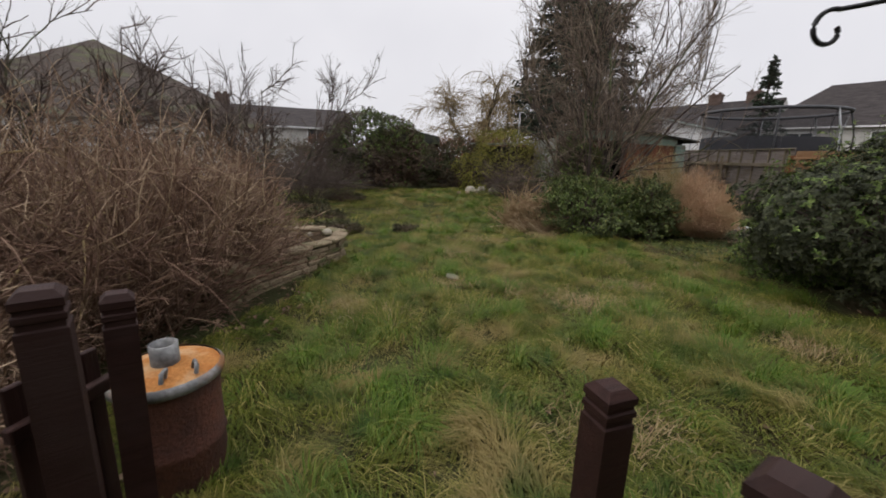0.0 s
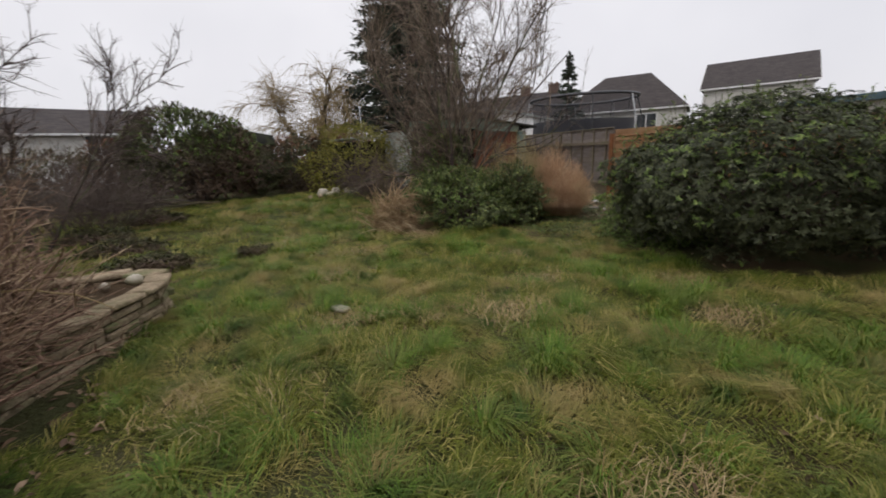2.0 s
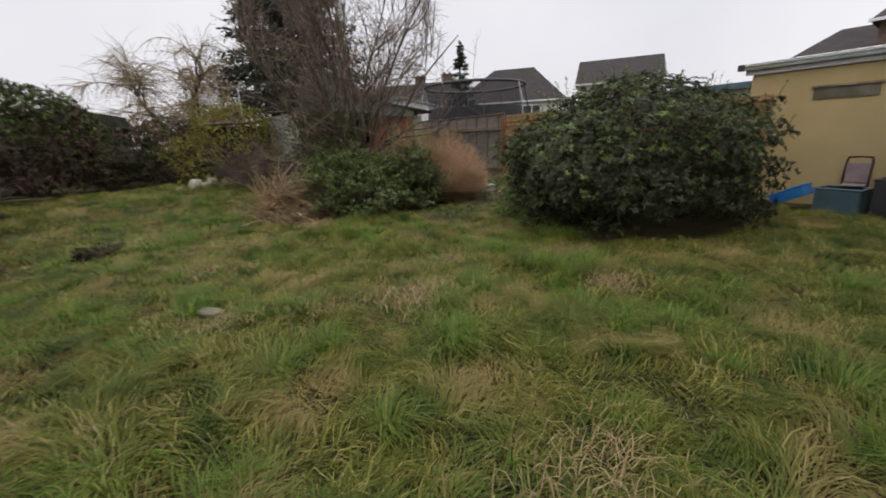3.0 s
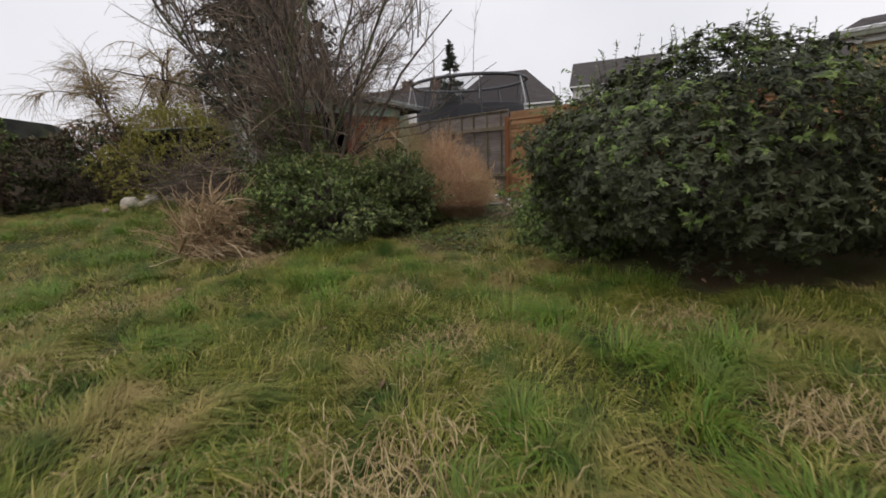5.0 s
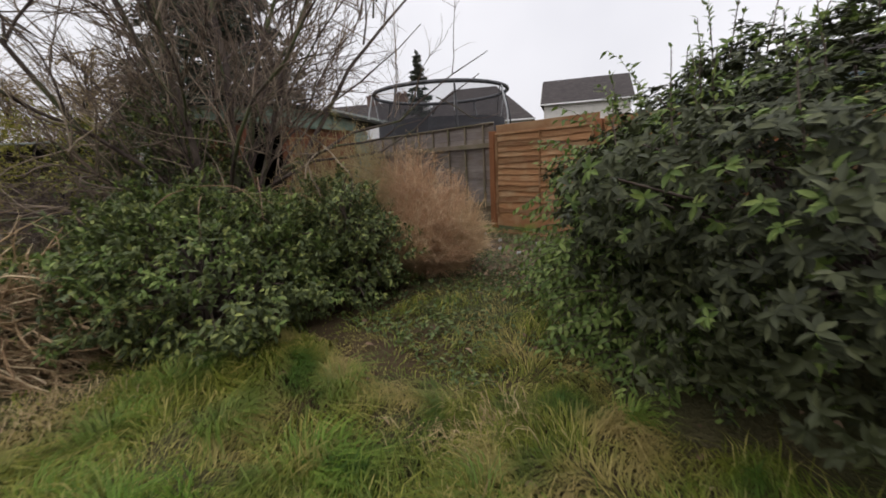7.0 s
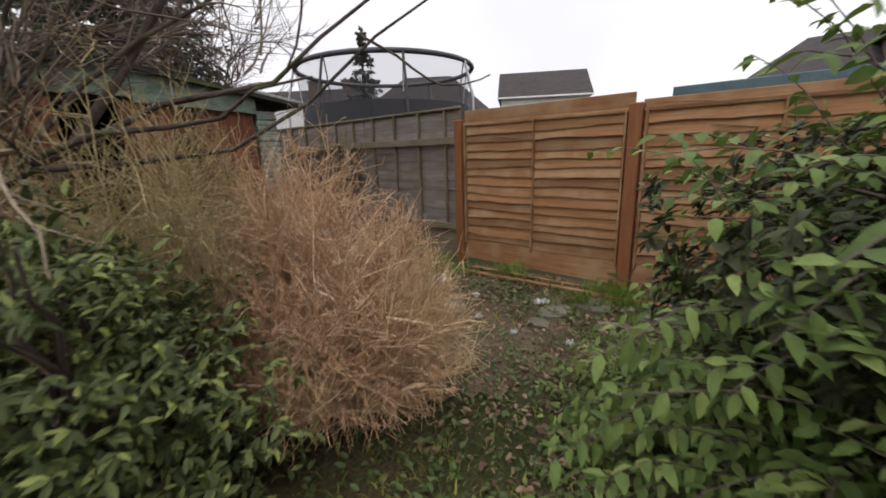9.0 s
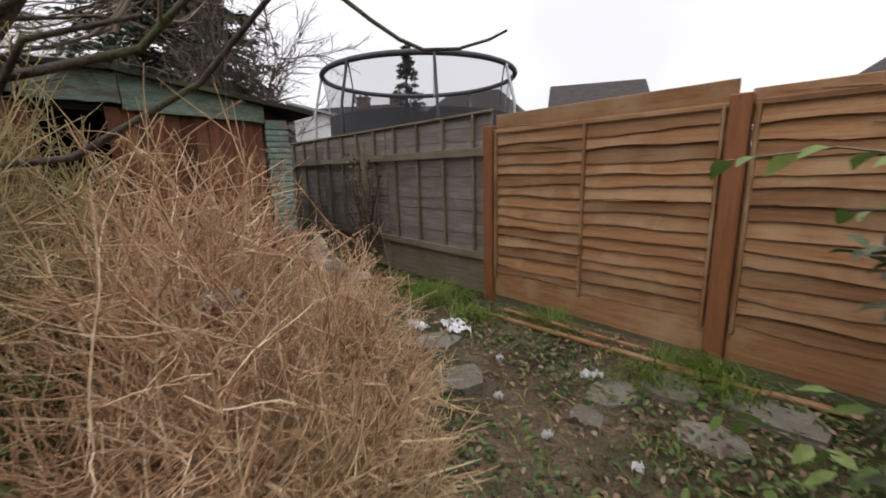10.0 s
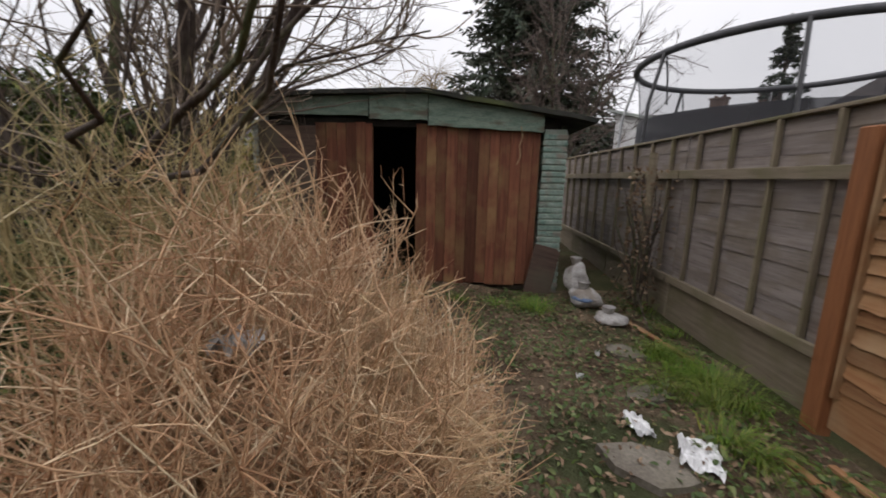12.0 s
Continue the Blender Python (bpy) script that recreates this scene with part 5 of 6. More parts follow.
# ---- loose things ----
def trampoline():
    cx, cy, R, zr, zm = 7.5, 6.2, 1.83, 3.06, 0.95
    t = thing("trampoline", (cx, cy, 0), "round trampoline with a tall black safety net", "trampoline")
    a = np.linspace(0, 2 * np.pi, 49)

    def ring(r, z, thick, sides=8):
        P = np.stack([np.cos(a) * r, np.sin(a) * r, np.full(49, z)], -1)[None]
        return tubes(P, np.full((1, 49), thick), sides)

    put("top_ring", mesh_of("top_ring", [ring(R, zr, 0.048)], [M_PADDING]), t, label="black foam-padded top ring")
    put("frame_ring", mesh_of("frame_ring", [ring(R * 0.97, zm, 0.03)], [M_STEEL]), t)
    put("mat", mesh_of("mat", [(np.concatenate([[(0, 0, zm)], np.stack([np.cos(a), np.sin(a), np.zeros(49)], -1)[:48] * R * 0.95 + np.array([0, 0, zm])]),
                                np.array([(0, 1 + k, 1 + (k + 1) % 48) for k in range(48)]))], [M_TARP]), t)
    V, F = [], []
    for z, r in ((zm, R * 0.86), (1.6, R * 0.9), (2.5, R * 0.95), (zr, R * 0.985)):
        for k in range(48):
            V.append((math.cos(a[k]) * r, math.sin(a[k]) * r, z))
    for j in range(3):
        for k in range(48):
            F.append((j * 48 + k, j * 48 + (k + 1) % 48, j * 48 + 48 + (k + 1) % 48, j * 48 + 48 + k))
    put("net", mesh_of("net", [(np.array(V), np.array(F))], [M_NET]), t, label="fine black mesh net")
    band = [(math.cos(a[k]) * R * r, math.sin(a[k]) * R * r, z) for z, r in ((1.0, 0.965), (2.3, 0.955)) for k in range(48)]
    put("lower_net", mesh_of("lower_net", [(np.array(band), np.array([(k, (k + 1) % 48, 48 + (k + 1) % 48, 48 + k) for k in range(48)]))], [M_DENSENET]), t, label="dense black lower net")
    for k in range(8):
        b = 2 * math.pi * (k + 0.3) / 8
        c, s = math.cos(b), math.sin(b)
        P = np.array([[(c * R * 1.05, s * R * 1.05, 0), (c * R * 1.12, s * R * 1.12, 1.2), (c * R * 1.1, s * R * 1.1, 2.4), (c * R * 1.01, s * R * 1.01, zr)]])
        put("pole", mesh_of("pole", [tubes(P, np.full((1, 4), 0.024), 7)], [M_BLACKTUBE if k % 3 else M_STEEL]), t)
        P = np.array([[(c * R * 1.0, s * R * 1.0, zr), (c * R * 0.97, s * R * 0.97, 2.75), (c * R * 0.95, s * R * 0.95, 2.42)]])
        put("strap", mesh_of("strap", [tubes(P, np.full((1, 3), 0.012), 5)], [M_STEEL if k % 2 else M_BLACKTUBE]), t)


trampoline()


def gate_post(x, y, top, yaw, label, size=0.095, lean=(0, 0)):
    """A square dark post with a grooved, chamfered top."""
    p = thing("gate_post", (x, y, 0), label, "gate post", "dark brown garden posts")
    p.rotation_euler = (radians(lean[0]), radians(lean[1]), radians(yaw))
    bm = bmesh.new()
    prof = ((0, 1), (top - 0.1, 1), (top - 0.095, 0.9), (top - 0.08, 0.9), (top - 0.075, 1), (top - 0.06, 1), (top - 0.055, 0.9), (top - 0.045, 0.9), (top - 0.04, 1), (top - 0.02, 1), (top, 0.62))
    rings = [[bm.verts.new((sx * size / 2 * f, sy * size / 2 * f, z)) for sx, sy in ((-1, -1), (1, -1), (1, 1), (-1, 1))] for z, f in prof]
    for r0, r1 in zip(rings, rings[1:]):
        for k in range(4):
            bm.faces.new((r0[k], r0[(k + 1) % 4], r1[(k + 1) % 4], r1[k]))
    bm.faces.new(rings[-1])
    put("shaft", mesh_bm("shaft", bm, M_BROWNPOST), p)
    return p


gate_post(-2.07, -6.06, 0.97, 20, "dark brown stained post with grooved top")
gate_post(-1.99, -6.5, 1.1, 35, "dark brown stained post with grooved top", 0.1)
gate_post(-3.53, -6.1, 1.2, 40, "dark brown stained gate post, leaning", 0.1, (0, 1))
gate_post(-3.52, -5.92, 1.12, 40, "dark brown stained gate post, leaning", 0.082, (0, 2))


def picket_gate():
    g = thing("picket_gate", (-3.64, -6.0, 0), "dark brown picket gate folded back beside its post", "gate")
    g.rotation_euler = (0, radians(1), radians(84))
    for x in (-0.1, 0.0, 0.1):
        put("picket", box_mesh((0.9, 0.05, 0.022), M_BROWNPOST, 0.004), g, Matrix.Translation((x, 0, 0.47)) @ pose(0, 0, 0, 0, 90, 0) @ pose(0, 0, 0, 90, 0, 0))
    for z in (0.25, 0.8):
        put("rail", box_mesh((0.3, 0.03, 0.045), M_BROWNPOST, 0.004), g, pose(0.0, -0.028, z))


picket_gate()


def drum():
    d = thing("oil_drum_incinerator", (-3.8, -5.36, gz(-3.8, -5.36)), "rusty steel drum with a stubby flue in its lid", "drum")
    a = np.arange(28) * 2 * np.pi / 28

    def lathe(prof, mat, name, label=""):
        V = np.array([(math.cos(t) * r, math.sin(t) * r, z) for r, z in prof for t in a])
        F = np.array([(j * 28 + k, j * 28 + (k + 1) % 28, (j + 1) * 28 + (k + 1) % 28, (j + 1) * 28 + k) for j in range(len(prof) - 1) for k in range(28)])
        return put(name, mesh_of(name, [(V, F)], [mat]), d, label=label)

    lathe(((0.205, 0), (0.21, 0.02), (0.21, 0.2), (0.217, 0.215), (0.21, 0.23), (0.21, 0.4), (0.215, 0.55)), M_RUST, "body", "dark rusted body")
    lathe(((0.22, 0.53), (0.235, 0.54), (0.237, 0.57), (0.22, 0.585)), M_ZINC, "rim", "pale galvanised rim")
    lathe(((0.22, 0.575), (0.12, 0.6), (0.06, 0.605), (0.001, 0.605)), M_RUSTTOP, "lid", "orange rusted lid")
    lathe(((0.058, 0.6), (0.058, 0.7), (0.05, 0.7), (0.05, 0.6)), M_ZINC, "flue", "short grey flue")
    put("handle", mesh_of("handle", [tubes(np.array([[(0.08, -0.12, 0.6), (0.09, -0.12, 0.64), (0.1, -0.16, 0.64), (0.1, -0.17, 0.6)]]), np.full((1, 4), 0.01), 6)], [M_ZINC]), d)
    put("handle", mesh_of("handle", [tubes(np.array([[(0.14, -0.02, 0.595), (0.15, -0.02, 0.63), (0.18, -0.05, 0.63), (0.18, -0.06, 0.59)]]), np.full((1, 4), 0.01), 6)], [M_ZINC]), d)


drum()


def iron_bracket():
    """A wrought scroll bracket fixed to the house wall."""
    b = thing("hanging_bracket", (-1.55, -7.9, 1.9), "black wrought-iron bracket with a scrolled end", "bracket")
    s = Vector((-1.67, -6.0, 1.832)) - Vector((-1.55, -7.9, 1.9))
    P = []
    for k in range(26):
        a = 0.5 - k * 0.22
        r = 0.016 + 0.0012 * k
        P.append((s.x + math.cos(a) * r, s.y, s.z + math.sin(a) * r))
    end = P[-1]
    P += [(end[0] + 0.04, s.y - 0.01, end[2] + 0.006), (end[0] + 0.12, s.y - 0.06, end[2] + 0.015), (end[0] + 0.25, s.y - 0.3, end[2]), (end[0] + 0.3, s.y - 0.9, end[2] - 0.04), (0.25, -0.1, 0)]
    P = np.array([P])
    put("scroll", mesh_of("scroll", [tubes(P, np.full((1, P.shape[1]), 0.0055), 6)], [M_IRON]), b)
    put("wall_plate", box_mesh((0.05, 0.02, 0.3), M_IRON, 0.004), b, pose(0.25, -0.1, 0))


iron_bracket()


def planter():
    """A low curved dry-stone planter, courses of flat stones under a coping."""
    w = thing("stone_planter", (-4.6, -1.9, 0), "low curved stone planter wall beside the lawn", "planter wall")
    pts = [(-4.75, -3.4), (-4.62, -2.9), (-4.42, -2.4), (-4.22, -1.95), (-4.1, -1.6), (-4.12, -1.28), (-4.3, -1.02), (-4.6, -0.9), (-4.95, -0.95)]
    C = np.array(pts)
    seg = np.r_[0, np.cumsum(np.linalg.norm(np.diff(C, axis=0), axis=1))]
    rng = np.random.default_rng(81)
    meshes = [box_mesh((l, 0.15, h), M_STONE, 0.012) for l, h in ((0.2, 0.062), (0.27, 0.07), (0.16, 0.066), (0.32, 0.06))]
    caps = [box_mesh((l, 0.22, 0.05), M_STONE, 0.014) for l in (0.3, 0.38)]
    for row in range(6):
        s = rng.uniform(0, 0.1)
        while s < seg[-1] - 0.05:
            k = int(rng.integers(4)) if row < 5 else int(rng.integers(2))
            l = (0.2, 0.27, 0.16, 0.32)[k] if row < 5 else (0.3, 0.38)[k]
            m = s + l / 2
            x, y = np.interp(m, seg, C[:, 0]), np.interp(m, seg, C[:, 1])
            x2, y2 = np.interp(m + 0.05, seg, C[:, 0]), np.interp(m + 0.05, seg, C[:, 1])
            yaw = math.degrees(math.atan2(y2 - y, x2 - x))
            z = -0.02 + row * 0.068 if row < 5 else 0.325
            put("stone" if row < 5 else "coping_stone", (meshes if row < 5 else caps)[k], w, Matrix.Translation((x + 4.6 + rng.normal() * 0.008, y + 1.9 + rng.normal() * 0.008, z + 0.03)) @ pose(0, 0, 0, rng.normal() * 1.5, rng.normal() * 1.5, yaw))
            s += l + 0.008
    bm = bmesh.new()
    vs = [bm.verts.new((x + 4.6 - 0.06 * (x > -4.5), y + 1.9, 0.26 + 0.03 * math.sin(y * 5))) for x, y in pts] + [bm.verts.new((-0.9, 0.9, 0.3)), bm.verts.new((-0.9, -1.5, 0.3))]
    bm.faces.new(vs)
    bmesh.ops.triangulate(bm, faces=bm.faces[:])
    put("soil", mesh_bm("soil", bm, M_GROUND), w)


planter()


def stone(x, y, size, mat, label, seed, name="stone", z=None, sink=0.3):
    ob = put(name, lump(name, size, mat, seed), None, pose(x, y, (gz(x, y) if z is None else z) + size[2] * (0.38 - sink * 0.3), 0, 0, seed * 40))
    return tagged(ob, label, "stone", "loose stones")


stone(-4.25, -1.5, (0.15, 0.12, 0.11), M_PALESTONE, "pale rounded stone on the planter coping", 1, z=0.375, sink=0)
stone(-4.6, -1.2, (0.09, 0.09, 0.07), M_PALESTONE, "small pale stone in the planter", 2, z=0.3)
stone(-2.45, -2.15, (0.24, 0.16, 0.07), M_PALESTONE, "pale flat stone sunk in the lawn", 3)
for k, (x, y, s) in enumerate(((-1.78, 6.7, 0.4), (-1.42, 6.75, 0.44), (-1.05, 6.65, 0.36), (-0.72, 6.8, 0.38), (-1.6, 6.45, 0.26), (-2.2, 6.3, 0.2), (-1.9, 6.4, 0.22))):
    stone(x, y, (s, s * 0.7, s * 0.75), M_PALESTONE if k < 5 else M_STONE, "mossy pale stone heaped at the lawn's edge", 10 + k)


def branch_pile():
    rng = np.random.default_rng(83)
    pile = thing("branch_pile", (-6.4, 6.3, gz(-6.4, 6.3)), "pile of cut branches and old planks", "branch pile")
    for k in range(26):
        a = rng.normal() * 0.3
        c = np.array([rng.normal() * 0.5, rng.normal() * 0.25, 0.06 + 0.3 * rng.random()])
        l = rng.uniform(0.5, 1.2)
        P = lines(c[None] - np.array([[math.cos(a), math.sin(a), 0]]) * l, np.array([[math.cos(a), math.sin(a), rng.normal() * 0.04]]), 2 * l, 5, 0.04, 0, rng)
        put("branch", mesh_of("branch", [tubes(P, taper(1, 5, rng.uniform(0.015, 0.035), 0.01), 6)], [M_BARK if k % 3 else M_GREYRAIL]), pile)


branch_pile()


def low_wall():
    w = put("garden_wall", box_mesh((2.6, 0.15, 0.75), M_CONCRETE, 0.02), None, pose(-7.6, 6.9, 0.55, 0, 0, 8))
    tagged(w, "low pinkish concrete garden wall behind the thicket", "wall")


low_wall()


def ivy_stump():
    """A rotten post wrapped in dead ivy, by the grey fence."""
    rng = np.random.default_rng(84)
    s = thing("ivy_covered_post", (5.2, 4.62, 0), "rotten post wrapped in dead ivy stems by the fence", "post")
    P = lines(np.array([[0, 0, -0.1]]), np.array([[0, 0.02, 1.0]]), 1.82, 8, 0.02, 0, rng)
    put("shaft", mesh_of("shaft", [tubes(P, np.full((1, 9), 0.045), 7)], [M_GREYRAIL]), s)
    for k in range(45):
        a = rng.random() * 6.28
        b = np.array([[math.cos(a) * 0.07, math.sin(a) * 0.07, rng.uniform(-0.03, 0.7)]])
        P = lines(b, np.array([[rng.normal() * 0.12 - 0.03, rng.normal() * 0.16, 1 if k % 4 else -0.3]]), rng.uniform(0.4, 1.1), 7, 0.12, 0, rng)
        P[:, :, 0] = np.clip(P[:, :, 0], -0.3, 0.1)
        put("ivy_stem", mesh_of("ivy_stem", [tubes(P, taper(1, 7, rng.uniform(0.005, 0.014), 0.003), 5)], [M_BARK]), s)
    n = 500
    h = rng.random(n)
    B = np.stack([rng.normal(size=n) * 0.1 - 0.05, rng.normal(size=n) * 0.13, h * 1.6], -1)
    V, F = leaf_set(B, rng.normal(size=(n, 3)) + np.array([0, 0, -1.0]), rng.normal(size=(n, 3)), 0.05 * rng.uniform(0.5, 1.3, n), 0.03, 0.3, 0.4)
    put("dead_foliage", mesh_of("dead_foliage", [(V, F)], [M_FALLEN]), s, kind="stuff")


ivy_stump()


def sack(x, y, z, size, seed, label, band=False):
    s = thing("rubble_sack", (x, y, z), label, "sack", "dumped sacks")
    bm = bmesh.new()
    bmesh.ops.create_icosphere(bm, subdivisions=3, radius=0.5)
    for v in bm.verts:
        c = v.co.copy()
        n = noise.noise(c * 2.5 + Vector((seed, 0, 0))) * 0.3 + abs(noise.noise(c * 6 + Vector((0, seed, 0)))) * 0.2
        c *= 1 + n
        v.co = Vector((c.x * size[0], c.y * size[1], (max(c.z, -0.42) + 0.42) * size[2]))
    put("bag", mesh_bm("bag", bm, M_BAG, True), s)
    bm = bmesh.new()
    bmesh.ops.create_cone(bm, segments=9, radius1=0.03, radius2=0.07, depth=0.12, cap_ends=False)
    put("tied_neck", mesh_bm("tied_neck", bm, M_BAG, True), s, pose(-0.02, 0.02, size[2] * 0.95))
    if band:
        put("printed_band", lump("printed_band", (size[0] * 0.8, size[1] * 1.03, size[2] * 0.5), M_BLUEPRINT, seed, 0.05), s, pose(-0.03, -0.02, size[2] * 0.45))


sack(4.62, 4.6, 0.02, (0.34, 0.32, 0.22), 3, "dirty white rubble sack leaning on another", True)
sack(4.58, 4.85, 0.12, (0.26, 0.26, 0.36), 7, "upright dirty white rubble sack")
sack(4.75, 4.15, 0.0, (0.3, 0.34, 0.1), 9, "flattened torn white sack on the soil")


def crumpled(name, x, y, w, d, seed, mat, label):
    n = 12
    rng = np.random.default_rng(seed)
    V, F = [], []
    for i in range(n):
        for j in range(n):
            u, v = i / (n - 1) - 0.5, j / (n - 1) - 0.5
            e = 1 + 0.25 * noise.noise(Vector((u * 4, v * 4, seed)))
            V.append((u * w * e, v * d * e, 0.035 + 0.05 * noise.noise(Vector((u * 6, v * 6, seed + 5))) + 0.012 * rng.random()))
    F = [(i * n + j, (i + 1) * n + j, (i + 1) * n + j + 1, i * n + j + 1) for i in range(n - 1) for j in range(n - 1)]
    ob = put(name, mesh_of(name, [(np.array(V), np.array(F))], [mat], False), None, pose(x, y, gz(x, y), 0, 0, seed * 33))
    return tagged(ob, label, "litter", "litter")


crumpled("plastic_sheet", 4.45, 2.05, 0.26, 0.18, 2, M_PAPER, "crumpled white plastic sheet on the soil")
crumpled("plastic_sheet", 4.25, 2.3, 0.2, 0.1, 3, M_PAPER, "crumpled white plastic scrap on the soil")
crumpled("paper_scrap", 4.62, 0.95, 0.14, 0.04, 4, M_PAPER, "narrow white scrap on a slab")
crumpled("torn_packet", 2.63, 1.2, 0.13, 0.1, 6, M_BAG, "grey torn packet caught in the dry shrub").location.z = 0.92
for k, (x, y) in enumerate(((4.0, 1.2), (3.9, 0.8), (4.3, 1.45), (4.1, 2.9), (4.35, 3.3), (4.0, 0.4))):
    crumpled("litter_scrap", x, y, 0.05, 0.035, 20 + k, M_PAPER, "tiny white scrap on the soil")


def slab(x, y, w, d, yaw, seed, label):
    bm = bmesh.new()
    rng = np.random.default_rng(seed)
    m = 7
    ring = [(math.cos(2 * math.pi * k / m) * w / 2 * rng.uniform(0.65, 1.25), math.sin(2 * math.pi * k / m) * d / 2 * rng.uniform(0.8, 1.15)) for k in range(m)]
    lo = [bm.verts.new((a, b, -0.03)) for a, b in ring]
    hi = [bm.verts.new((a * 0.97, b * 0.97, 0.018)) for a, b in ring]
    for k in range(m):
        bm.faces.new((lo[k], lo[(k + 1) % m], hi[(k + 1) % m], hi[k]))
    bm.faces.new(hi)
    ob = put("concrete_slab", mesh_bm("concrete_slab", bm, M_CONCRETE), None, pose(x, y, gz(x, y) + 0.012, 1, 1, yaw))
    tagged(ob, label, "slab", "broken slabs")


for k, (x, y, w, d) in enumerate(((4.55, 0.78, 0.42, 0.3), (4.85, 0.55, 0.45, 0.34), (4.2, 0.75, 0.24, 0.2), (4.95, 0.1, 0.5, 0.4), (4.5, 0.25, 0.4, 0.3), (4.6, 3.4, 0.36, 0.3), (4.2, 2.0, 0.5, 0.34), (4.0, 1.5, 0.4, 0.3), (4.5, 2.7, 0.34, 0.26))):
    slab(x, y, w, d, 25 * k, 90 + k, "broken grey concrete slab sunk in the soil")


def loose_plank(x, y, length, yaw, w, label):
    ob = put("loose_plank", box_mesh((length, w, 0.022), M_ORANGE, 0.003), None, pose(x, y, gz(x, y) + 0.03, 0, 0, yaw))
    tagged(ob, label, "plank", "loose planks")


loose_plank(5.0, 1.25, 1.75, -85, 0.05, "narrow orange-brown timber offcut lying by the fence")
loose_plank(5.16, 1.45, 1.3, -87, 0.04, "narrow orange-brown timber offcut lying by the fence")
loose_plank(5.1, 0.2, 0.9, -80, 0.05, "weathered timber offcut lying by the fence")
loose_plank(4.98, 3.9, 1.2, -78, 0.06, "dark weathered timber lying by the grey fence")


def crate(name, x, y, size, yaw, mat, label, tilt=0.0, z=0.0):
    c = thing(name, (x, y, z), label, name.replace("_", " "))
    c.rotation_euler = (0, radians(tilt), radians(yaw))
    w, d, h = size
    for cx, cy, sx, sy in ((0, -d / 2, w, 0.02), (0, d / 2, w, 0.02), (-w / 2, 0, 0.02, d), (w / 2, 0, 0.02, d)):
        put("side", box_mesh((sx, sy, h), mat, 0.006), c, pose(cx, cy, h / 2))
    put("base", box_mesh((w, d, 0.02), mat, 0.004), c, pose(0, 0, 0.012))
    for cy in (-d / 2, d / 2):
        put("rim", box_mesh((w + 0.05, 0.04, 0.03), mat, 0.008), c, pose(0, cy, h))
    for cx in (-w / 2, w / 2):
        put("rim", box_mesh((0.04, d + 0.05, 0.03), mat, 0.008), c, pose(cx, 0, h))


crate("storage_box", 5.65, -4.4, (0.5, 0.42, 0.35), 82, M_TEAL, "dull blue-grey plastic storage box by the garage")
crate("recycling_box", 5.62, -3.85, (0.44, 0.34, 0.16), 85, M_BLUE, "bright blue plastic recycling box, tipped up", 28, 0.14)
crate("dark_bin", 5.7, -4.98, (0.46, 0.4, 0.5), 80, M_BLACKPLASTIC, "dark plastic bin by the garage")


def folding_chair():
    c = thing("garden_chair", (5.9, -4.45, 0), "folding garden chair with faded mauve fabric", "chair")
    for dy in (-0.14, 0.14):
        put("frame_tube", mesh_of("frame_tube", [tubes(np.array([[(0.15, dy, 0), (0.05, dy, 0.35), (0.08, dy, 0.7), (0.1, dy * 0.9, 0.78)]]), np.full((1, 4), 0.014), 6)], [M_BROWNPOST]), c)
    put("seat", box_mesh((0.26, 0.26, 0.02), M_PINKMESH, 0.005), c, pose(-0.02, 0, 0.38))
    put("backrest", box_mesh((0.015, 0.26, 0.28), M_PINKMESH, 0.005), c, pose(0.07, 0, 0.56))
    put("crossbar", mesh_of("crossbar", [tubes(np.array([[(0.1, -0.13, 0.78), (0.1, 0, 0.79), (0.1, 0.13, 0.78)]]), np.full((1, 3), 0.014), 6)], [M_BROWNPOST]), c)
    l = thing("dark_chair_back", (5.85, -5.0, 0), "dark upturned plastic chair in the bin corner", "chair")
    put("shell", box_mesh((0.05, 0.42, 0.5), M_BLACKPLASTIC, 0.03), l, pose(0.05, 0, 0.62, 0, 8, 0))
    put("support", box_mesh((0.06, 0.3, 0.42), M_BLACKPLASTIC, 0.02), l, pose(0.04, 0, 0.2))


folding_chair()


def mast(x, y, h, label):
    m = thing("thin_pole", (x, y, 0), label, "pole")
    put("shaft", mesh_of("shaft", [tubes(np.array([[(0, 0, 0), (0, 0, h / 2), (0, 0, h)]]), np.full((1, 3), 0.035), 6)], [M_STEEL]), m)


mast(1.2, 15.7, 3.9, "thin grey metal pole beyond the hedge")


# ---- grass ----
def in_ellipse(x, y, c, r):
    return ((x - c[0]) / r[0]) ** 2 + ((y - c[1]) / r[1]) ** 2 < 1


def lawn_ok(x, y):
    ok = (x > np.where(y < -0.9, -4.55, -8.6) + 0.12 * np.sin(y * 3)) & (x < 5.2) & (y > -7.4) & (y < 7.4)
    ok &= ~((x < -4.2) & (y < -0.9) & (y > -3.4))
    for c, r in (((3.3, -2.25), (1.75, 1.7)), ((0.55, 1.75), (0.8, 1.1)), ((2.5, 1.75), (0.8, 1.1)), ((1.5, 1.5), (0.6, 0.9)), ((-0.8, 1.3), (0.4, 0.3))):
        ok &= ~in_ellipse(x, y, c, r)
    ok &= ~((x > 1.0) & (y > 2.3))
    ok &= ~((x > 0.5) & (y > 5.1))
    return ok


